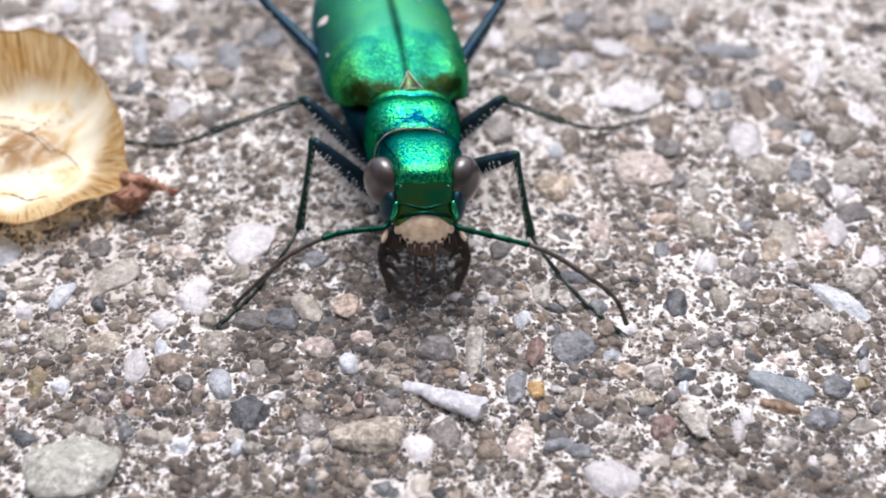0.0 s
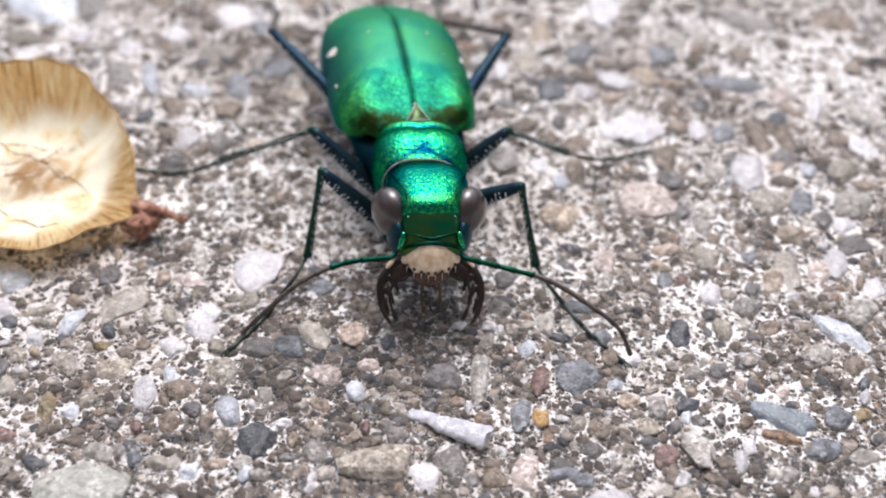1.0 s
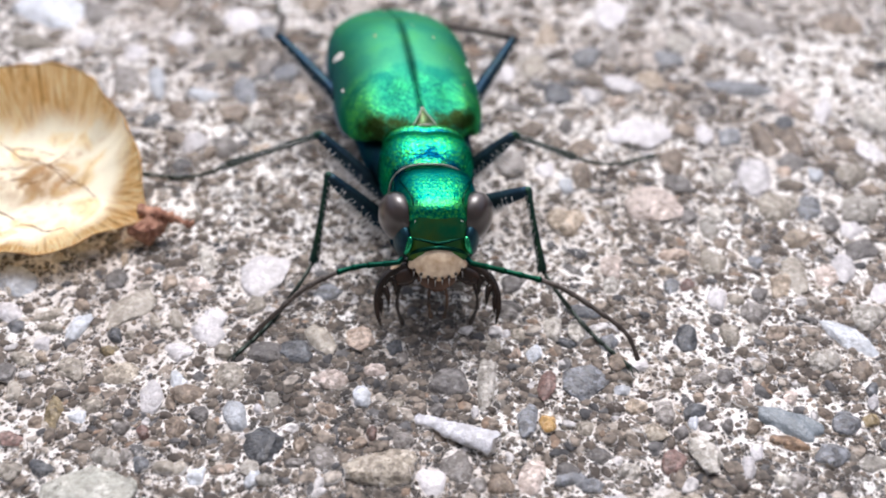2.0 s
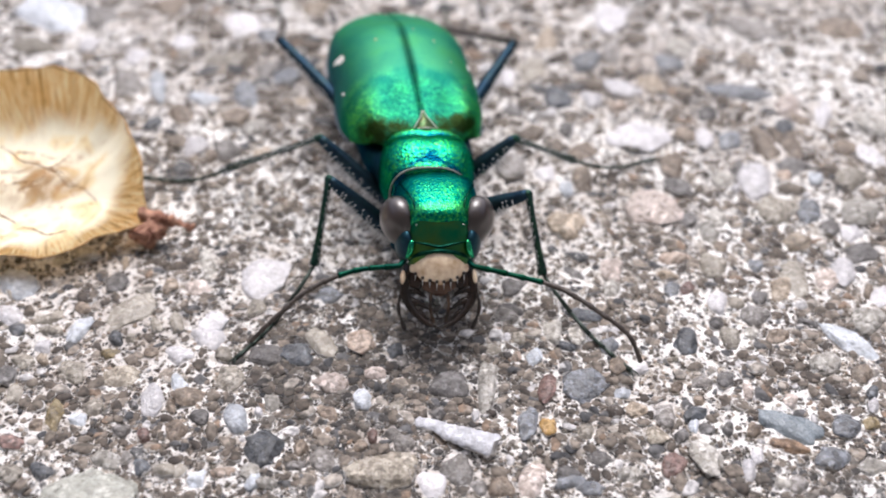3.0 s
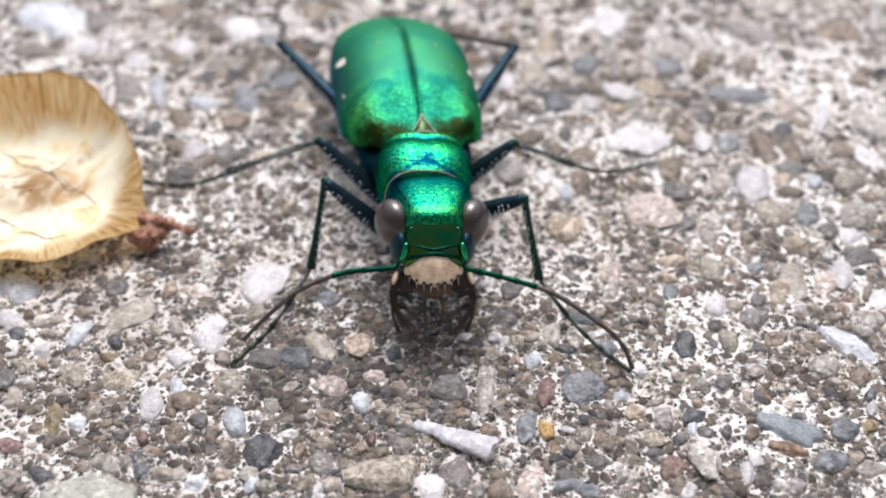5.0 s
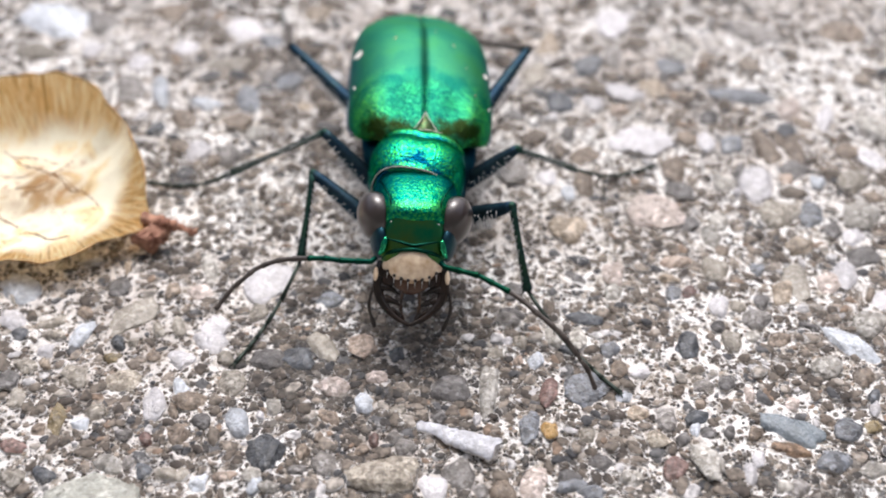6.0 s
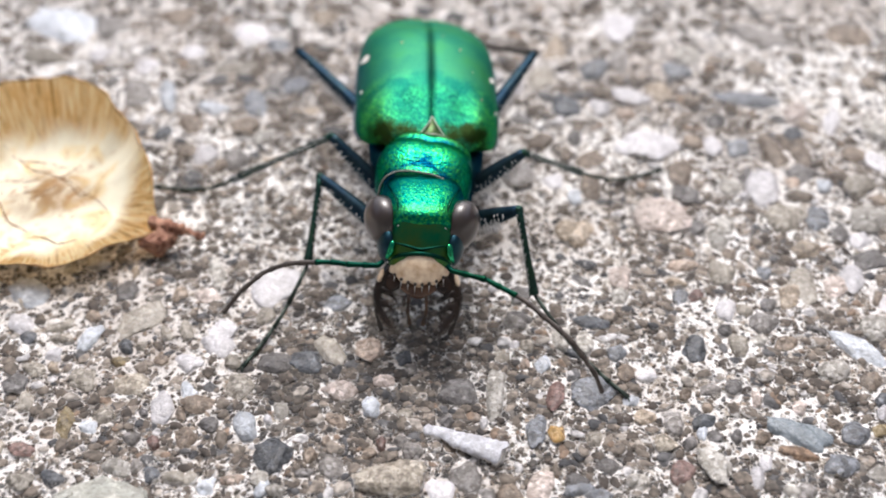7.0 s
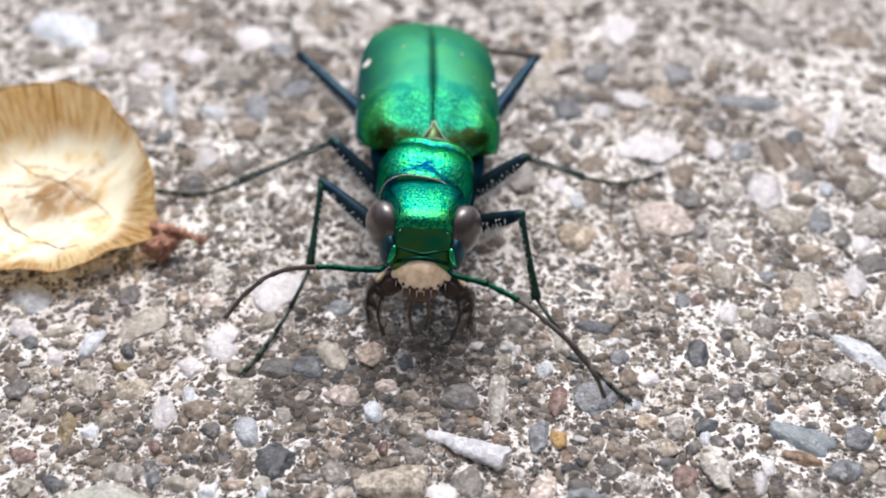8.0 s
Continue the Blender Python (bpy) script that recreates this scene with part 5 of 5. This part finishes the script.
stone(-13.08, 11.49, 1.40, 0.76, -69, white)
stone(-10.15, -0.47, 0.94, 0.72, -30, buff)
stone(4.66, -1.10, 1.19, 0.62, 80, pinkpale)
stone(11.68, 12.51, 2.20, 1.50, -67, grey)
stone(8.68, 11.23, 1.29, 1.00, 64, pale)
stone(14.89, 12.50, 1.99, 1.49, 42, brown)
stone(8.87, 6.83, 1.07, 0.73, 69, dark)
stone(-11.67, -2.23, 0.48, 0.28, -62, buff)
stone(-6.05, -3.16, 0.93, 0.74, -61, white)
stone(-10.26, -4.19, 0.60, 0.45, -41, white)
stone(-10.12, -4.67, 0.47, 0.31, -58, tan)
stone(-10.56, -4.75, 0.73, 0.44, -37, greytan)
stone(-8.51, -4.35, 0.47, 0.37, -32, ochre)
stone(-9.64, -2.68, 0.56, 0.39, -59, brown)
stone(-7.48, -1.78, 0.75, 0.42, -73, brown)
stone(-8.91, -0.84, 0.64, 0.25, -75, tan)
stone(-10.22, -3.58, 0.63, 0.36, -9, greytan)
stone(-7.49, -4.26, 0.48, 0.35, -16, brown)
stone(-8.12, -3.75, 0.41, 0.32, -48, greytan)
stone(-5.64, -4.36, 0.62, 0.50, -61, greytan)
stone(-10.48, -5.79, 0.77, 0.38, -74, buff)
stone(-6.55, -5.42, 0.72, 0.41, -74, bluepale)
stone(-6.22, -5.88, 0.82, 0.60, -14, brown)
stone(-5.87, -6.46, 0.58, 0.44, -16, dark)
stone(-6.35, -6.91, 0.78, 0.58, -63, brown)
stone(-6.35, -8.10, 0.50, 0.37, -15, buff)
stone(-5.99, -8.06, 0.46, 0.32, -68, buff)
stone(-9.66, -6.80, 0.49, 0.36, -37, brown)
stone(-7.50, -6.15, 0.31, 0.25, -47, dark)
stone(-7.58, -6.94, 0.47, 0.37, -36, grey)
stone(-5.03, -8.13, 0.55, 0.40, -12, tanpink)
stone(-6.61, -6.15, 0.51, 0.24, -75, brown)
stone(-7.32, -7.69, 0.47, 0.30, -68, grey)
stone(-3.77, -4.36, 0.94, 0.78, -15, slate)
stone(-4.20, -5.98, 0.58, 0.38, -77, pale)
stone(-2.99, -6.91, 0.41, 0.21, -83, brown)
stone(-1.25, -6.95, 0.44, 0.35, -84, grey)
stone(-1.70, -7.03, 0.51, 0.29, -85, red)
stone(-0.95, -7.29, 0.53, 0.50, -75, grey)
stone(-3.41, -7.94, 0.42, 0.35, -15, grey)
stone(-3.99, -8.44, 0.46, 0.36, -13, pale)
stone(-4.32, -8.33, 0.59, 0.36, -83, bluepale)
stone(-2.85, -6.25, 0.71, 0.42, -33, brown)
stone(-1.72, -5.05, 0.54, 0.49, -15, pinkpale)
stone(-1.06, -4.56, 0.40, 0.39, -27, grey)
stone(-0.19, -6.29, 0.46, 0.42, -2, dark)
stone(1.66, -2.91, 0.73, 0.63, -31, grey)
stone(1.92, -3.76, 0.53, 0.41, 83, greytan)
stone(3.13, -4.07, 0.54, 0.39, -39, slate)
stone(3.44, -3.60, 0.87, 0.47, 82, pale)
stone(4.22, -4.07, 0.66, 0.51, 72, bluegrey)
stone(4.57, -6.26, 0.59, 0.51, 29, tan)
stone(3.35, -6.87, 0.49, 0.42, 66, greytan)
stone(2.77, -8.11, 0.58, 0.52, 58, dark)
stone(3.59, -7.71, 0.61, 0.51, 16, dark)
stone(4.11, -8.14, 0.42, 0.35, 64, pale)
stone(1.28, -8.45, 0.66, 0.61, 14, brown)
stone(0.77, -8.45, 0.49, 0.41, 86, grey)
stone(4.35, -4.77, 0.63, 0.45, 75, brown)
stone(1.24, -4.17, 0.48, 0.46, 68, greytan)
stone(7.70, 0.38, 0.85, 0.57, 69, pale)
stone(7.94, -0.05, 0.58, 0.43, 62, brown)
stone(6.16, -1.99, 0.74, 0.39, 77, bluegrey)
stone(6.64, -1.92, 0.60, 0.36, 74, red)
stone(6.19, -1.39, 0.64, 0.38, -16, tan)
stone(8.73, -0.87, 0.61, 0.42, 64, bluegrey)
stone(7.40, -3.81, 0.89, 0.59, 68, greytan)
stone(7.13, -3.31, 0.49, 0.39, 56, dark)
stone(7.93, -3.73, 0.48, 0.33, 64, pale)
stone(8.59, -3.81, 0.72, 0.56, 48, brown)
stone(9.68, -1.46, 1.62, 0.76, 80, buff)
stone(10.54, -1.46, 1.21, 0.62, 68, pinkpale)
stone(11.82, -0.43, 1.13, 0.78, 54, dark)
stone(11.53, -2.04, 0.76, 0.32, 69, brown)
stone(8.50, -2.31, 0.61, 0.41, 65, dark)
stone(9.58, -3.31, 0.61, 0.36, -33, dark)
stone(11.10, -1.16, 1.20, 0.65, 71, white)
stone(10.17, 0.12, 0.94, 0.71, 26, tan)
stone(5.71, -5.53, 0.46, 0.32, 70, brown)
stone(6.18, -5.99, 0.38, 0.29, 63, brown)
stone(6.14, -6.91, 0.44, 0.35, 54, dark)
stone(5.58, -7.08, 0.45, 0.31, 71, dark)
stone(6.68, -6.91, 0.49, 0.31, 70, dark)
stone(5.90, -6.79, 0.49, 0.24, 76, bluepale)
stone(7.28, -6.91, 0.49, 0.39, 46, brown)
stone(9.13, -6.48, 0.41, 0.33, -58, brown)
stone(10.33, -5.20, 0.77, 0.49, 60, brown)
stone(9.74, -7.99, 0.75, 0.53, 23, pale)
stone(7.94, -8.46, 0.58, 0.45, 33, grey)
stone(7.56, -8.46, 0.44, 0.33, 54, pale)
stone(10.14, -6.70, 0.47, 0.33, 49, ochre)
stone(10.44, -5.76, 0.52, 0.33, 59, slate)
stone(8.38, -5.99, 0.53, 0.34, 65, pinkpale)
stone(7.41, -5.72, 0.60, 0.29, 73, pinkpale)
stone(6.93, -5.34, 0.59, 0.43, 64, dark)
stone(6.37, -5.38, 0.60, 0.40, 10, grey)
stone(3.15, 9.62, 1.63, 1.01, 84, greytan)
stone(2.10, 3.75, 1.50, 1.06, 84, grey)
stone(2.94, 5.75, 1.02, 0.86, -74, brown)
stone(4.46, 4.61, 1.14, 0.86, 76, brown)
stone(4.02, 5.82, 0.93, 0.59, 81, dark)
stone(8.13, 10.20, 1.31, 1.03, -73, bluegrey)
stone(7.27, 8.84, 1.47, 1.03, 87, tan)
stone(7.94, 5.64, 0.85, 0.72, -74, brown)
stone(7.25, 3.99, 1.60, 0.87, 76, brown)
stone(3.10, 3.39, 0.83, 0.66, 79, white)
stone(3.78, 2.71, 0.92, 0.48, 83, bluepale)
stone(7.17, 2.79, 1.15, 0.77, -46, dark)
stone(7.23, 1.17, 0.82, 0.58, 69, dark)
stone(6.13, 10.82, 1.80, 0.86, 81, grey)
stone(2.12, 9.15, 1.29, 0.84, 86, white)
stone(10.39, 4.83, 2.07, 0.83, -89, brown)
stone(11.23, 5.97, 0.91, 0.60, 64, slate)
stone(10.93, 3.74, 1.11, 0.88, 89, dark)
stone(11.87, 6.31, 1.07, 0.51, -54, brown)
stone(9.63, 3.08, 1.71, 1.02, 75, white)
stone(8.59, 3.14, 0.91, 0.64, 67, pale)
stone(9.25, 3.68, 1.28, 0.41, 76, dark)
stone(8.94, 2.70, 0.45, 0.30, 68, white)
stone(10.56, 3.29, 0.80, 0.44, 70, tanpink)
stone(11.48, 3.14, 0.76, 0.55, 56, bluepale)
stone(10.87, 1.52, 1.14, 0.70, 65, bluegrey)
stone(12.56, 3.13, 1.27, 0.86, 57, greytan)
stone(12.94, 2.38, 0.71, 0.54, -11, brown)
stone(12.42, 1.52, 1.48, 1.08, 44, pale)
stone(12.83, 4.76, 1.08, 0.74, 75, brown)
stone(12.77, 6.82, 1.78, 0.48, 73, white)
stone(11.65, 7.28, 1.48, 0.98, 64, pinkpale)
stone(9.93, 1.66, 1.44, 1.12, 46, greytan)
stone(8.08, 1.25, 0.84, 0.61, 65, pale)
stone(11.35, 0.85, 0.83, 0.50, 65, dark)
stone(-11.83, 7.40, 1.47, 0.74, -71, grey)
stone(-6.97, 4.70, 1.16, 0.88, -68, grey)
stone(-8.77, 6.52, 1.20, 0.80, -70, brown)
stone(-6.88, 6.51, 1.19, 0.92, -68, brown)
stone(-6.34, 9.64, 1.57, 0.92, -79, grey)
stone(-15.11, 11.28, 1.80, 1.30, -25, greytan)
stone(-13.15, 13.46, 1.90, 1.24, -65, grey)
stone(-7.88, 10.44, 1.48, 1.17, -18, greytan)
stone(-7.64, 13.00, 1.56, 1.25, -64, white)
stone(-10.72, 14.39, 1.64, 1.32, -28, brown)
stone(-4.96, 14.37, 1.44, 1.29, -58, tan)

# lesser gravel between the placed stones
KINDS = [pale, grey, greytan, dark, buff, brown, white, bluegrey, tan, beige, slate, pinkpale]
while count < 298:
    y = random.uniform(-10.0, 9.0)
    x = random.uniform(-1, 1) * (11.5 + 0.45 * (y + 9))
    size = random.uniform(0.4, 0.78)
    if all((x - a) ** 2 + (y - b) ** 2 > (c + 0.4 * size) ** 2 for a, b, c in taken):
        stone(x, y, size * random.uniform(1.0, 1.45), size, random.uniform(0, 180), random.choice(KINDS), SMALL, random.uniform(0.25, 0.42))


def grains(name, number, small, large, sub, seed_number, avoid, mat=None, patch=None):
    """Loose and half-bedded sand, joined into one sheet of grains."""
    g = np.random.default_rng(seed_number)
    bm = bmesh.new()
    if sub:
        bmesh.ops.create_icosphere(bm, subdivisions=sub, radius=0.5)
    else:
        bmesh.ops.create_cone(bm, cap_ends=True, cap_tris=True, segments=4, radius1=0.5, radius2=0.22, depth=0.7)
    bmesh.ops.triangulate(bm, faces=bm.faces)
    bm.verts.index_update()
    base = np.array([v.co[:] for v in bm.verts])
    tris = np.array([[v.index for v in fc.verts] for fc in bm.faces])
    bm.free()
    y = -10.5 + 29.5 * g.uniform(0, 1, number * 2) ** 1.25
    x = g.uniform(-1, 1, number * 2) * (11.5 + 0.45 * (y + 9))
    size = small + (large - small) * g.uniform(0, 1, number * 2) ** 2.0
    if patch:
        x, y = patch[0] + g.normal(0, patch[2], number * 2), patch[1] + g.normal(0, patch[3], number * 2)
    # sand lies thick in some patches and thin in others
    rich = 0.5 + 0.7 * value_noise(x + 40, y + 40, 2.2, 9) + 0.55 * value_noise(x + 40, y + 40, 0.8, 10) + 0.45 * np.exp(-((x - 0.2) ** 2 + (y + 5.5) ** 2) / 16) - 0.4 * np.exp(-((x + 7.4) ** 2 / 7 + (y + 4.3) ** 2 / 4))
    if small > 0.1 and not patch:
        # the near paste is barer
        rich -= 0.28 * np.clip((-6.8 - y) / 1.6, 0, 1)
    keep = g.uniform(0, 1, number * 2) < np.maximum(rich, 0.22 if sub else 0.6)
    for a, b, long, wide, ca, sa in avoid:
        along, across = (x - a) * ca + (y - b) * sa, (y - b) * ca - (x - a) * sa
        keep &= (along / (long + 0.3 * size)) ** 2 + (across / (wide + 0.3 * size)) ** 2 > 1
    x, y, size = x[keep][:number], y[keep][:number], size[keep][:number]
    k = len(x)
    z = height_at(x, y)
    scale = size[:, None] * np.stack([g.uniform(0.9, 1.4, k), g.uniform(0.7, 1.0, k), g.uniform(0.2, 0.36, k)], 1)
    angle = g.uniform(0, 2 * np.pi, k)
    jig = base[None] * (1 + 0.18 * g.uniform(-1, 1, (k, len(base), 1)))
    for _ in range(5):
        way = g.normal(size=(k, 1, 3)) * (1, 1, 0.4)
        way /= np.linalg.norm(way, axis=2, keepdims=True)
        jig = jig - way * np.maximum(0, (jig * way).sum(2, keepdims=True) - 0.3)
    p = jig * scale[:, None]
    ca, sa = np.cos(angle)[:, None], np.sin(angle)[:, None]
    q = np.stack([p[..., 0] * ca - p[..., 1] * sa + x[:, None], p[..., 0] * sa + p[..., 1] * ca + y[:, None], p[..., 2] + (z + scale[:, 2] * g.uniform(-0.25, 0.2, k))[:, None]], -1)
    faces = tris[None] + (np.arange(k) * len(base))[:, None, None]
    me = bpy.data.meshes.new(name)
    me.from_pydata((q.reshape(-1, 3) * MM).tolist(), [], faces.reshape(-1, 3).tolist())
    me.materials.append(mat or sand_mix)
    me.shade_smooth()
    ob = new(name, me)
    ob.parent = ground
    return tagged(ob, "mixed brown, grey and white sand grains in the concrete", kind="stuff")


grains("coarse_sand", 15000, 0.16, 0.52, 2, 31, beds)
grains("small_gravel", 900, 0.45, 1.1, 2, 35, beds, None, (0, 11, 9, 4))
grains("fine_sand", 24000, 0.08, 0.24, 1, 32, beds)
grains("grit", 42000, 0.045, 0.11, 0, 37, beds)
# dark grains that also deepen the beetle's shade before and under its head
grains("dark_and_shade_sand", 1500, 0.12, 0.4, 2, 33, beds, sand_dark_and_shade, (-1.6, -5.2, 2.0, 1.4))
grains("dark_and_shade_sand", 500, 0.12, 0.4, 2, 38, beds, sand_dark_and_shade, (-4.1, -4.7, 0.6, 0.5))
grains("dark_and_shade_sand", 420, 0.1, 0.34, 2, 39, beds, sand_dark_and_shade, (0.0, -4.2, 0.55, 0.5))
grains("dark_and_shade_sand", 600, 0.1, 0.3, 2, 34, beds, sand_dark_and_shade, (5.2, -8.4, 3.4, 1.0))
grains("dark_and_shade_sand", 350, 0.12, 0.36, 2, 36, beds, sand_dark_and_shade, (8.8, -8.4, 2.0, 1.0))
# dark grains in place of the shade under the beige stone's front edge
grains("dark_and_shade_sand", 260, 0.1, 0.26, 2, 41, beds, sand_dark_and_shade, (-1.15, -8.72, 0.42, 0.1))
grains("dark_and_shade_sand", 2600, 0.05, 0.17, 1, 42, beds, sand_dark_and_shade, (0.5, -8.3, 6.0, 0.9))

# ---- what moves ----
def ease(t, a=4.75, b=5.72):
    """0 before the step, 1 after it."""
    s = min(1.0, max(0.0, (t - a) / (b - a)))
    return s * s * (3 - 2 * s)


STEP_TIMES = (0.0, 1.7, 2.8, 4.7, 4.9, 5.05, 5.2, 5.35, 5.5, 5.75, 6.5, 8.0)
# how far the jaws gape, 0 shut to 1 wide, every tenth of a second
GAPE = (60, 30, 25, 45, 90, 36, 10, 5, 20, 10, 78, 40, 30, 60, 100, 50, 15, 8, 30, 75, 95, 55, 25, 10, 20, 55, 85, 60, 35, 35, 40, 60, 75, 45, 45, 100, 75, 40, 5, 5, 40, 45, 90, 35, 10, 5, 10, 30, 70, 95, 55, 15, 8, 25, 60, 90, 60, 35, 36, 36, 36, 36, 36, 42, 55, 95, 75, 30, 60, 95, 55, 20, 15, 20, 40, 58, 30, 5, 10, 15, 80)


def between(a, b, k):
    return Matrix.Translation(a.translation.lerp(b.translation, k)) @ a.to_quaternion().slerp(b.to_quaternion(), k).to_matrix().to_4x4()


def root_at(t):
    return between(ROOT_A, ROOT_B, ease(t))


def motions():
    walk(beetle, [(t, root_at(t)) for t in STEP_TIMES])
    # the head lifts a little at first, and turns with the step
    head_first = swing((-0.35, -1.4, 2.9), (-0.03, 0.04, 0.03), 2.0, 0.4, 0.1) @ HEAD_A
    head_last = swing((-0.35, -1.4, 2.9), (-0.53, -0.12, 0.30), 0.2, 1.45, -4.4) @ HEAD_A
    first, second, last = ROOT_A.inverted() @ head_first, ROOT_A.inverted() @ HEAD_A, ROOT_B.inverted() @ head_last
    # the shield is hinged on the chest and follows the head
    walk(shield, [(t, swing((0, -0.3, 2.9), (0, 0, 0), 0, 0, -5.5 - 4.5 * ease(t))) for t in STEP_TIMES])
    walk(head, [(t, first if t <= 1.7 else between(second, last, ease(t))) for t in STEP_TIMES])
    for side in (-1, 1):
        # each length of the feeler turns at its joint, and the next hangs on its end
        before = feeler_line([to_head(p) for p in ANT_A[side]])
        after = feeler_line([(head_last.inverted() @ (Vector(p) * MM)) / MM for p in ANT_B[side]])
        joint = before[0]
        for piece, a, b in zip(feelers[side], FEELER_CUTS, FEELER_CUTS[1:]):
            a, b = round(a * 132), round(b * 132)
            old, fresh = before[b] - before[a], after[b] - after[a]
            turn = old.rotation_difference(fresh).to_matrix()
            home, moved = Matrix.Translation(before[a] * MM), Matrix.Translation(joint * MM) @ turn.to_4x4()
            walk(piece, [(t, between(home, moved, ease(t))) for t in STEP_TIMES])
            joint = joint + turn @ old
        gape = [g / 100 for g in GAPE]
        walk(jaws[side], [(i / 10, Matrix.Translation(HINGE[side] * MM) @ MOUTH @ pose(0, 0, 0, 0, 0, side * (-46 + 90 * g))) for i, g in enumerate(gape)])
    for name, (before, after) in LEGS.items():
        rows = ([], [], [])
        for t in STEP_TIMES:
            k = ease(t)
            joints = [Vector(p).lerp(Vector(q), k) for p, q in zip(before, after)]
            if (Vector(before[3]) - Vector(after[3])).length > 0.3:
                joints[3] += Vector((0, 0, 0.5 * math.sin(math.pi * k)))
            # the thigh keeps its length: its upper end slides inside the chest
            thigh = (Vector(before[1]) - Vector(before[0])).length
            joints[0] = joints[1] + (joints[0] - joints[1]).normalized() * thigh
            # the shin keeps its length too, and the foot starts at its end
            shin = (Vector(before[2]) - Vector(before[1])).length
            joints[2] = joints[1] + (joints[2] - joints[1]).normalized() * shin
            back = root_at(t).inverted()
            for i in range(3):
                rows[i].append((t, back @ bone(joints[i], joints[i + 1])))
        for piece, piece_rows in zip(limbs[name], rows):
            walk(piece, piece_rows)


motions()
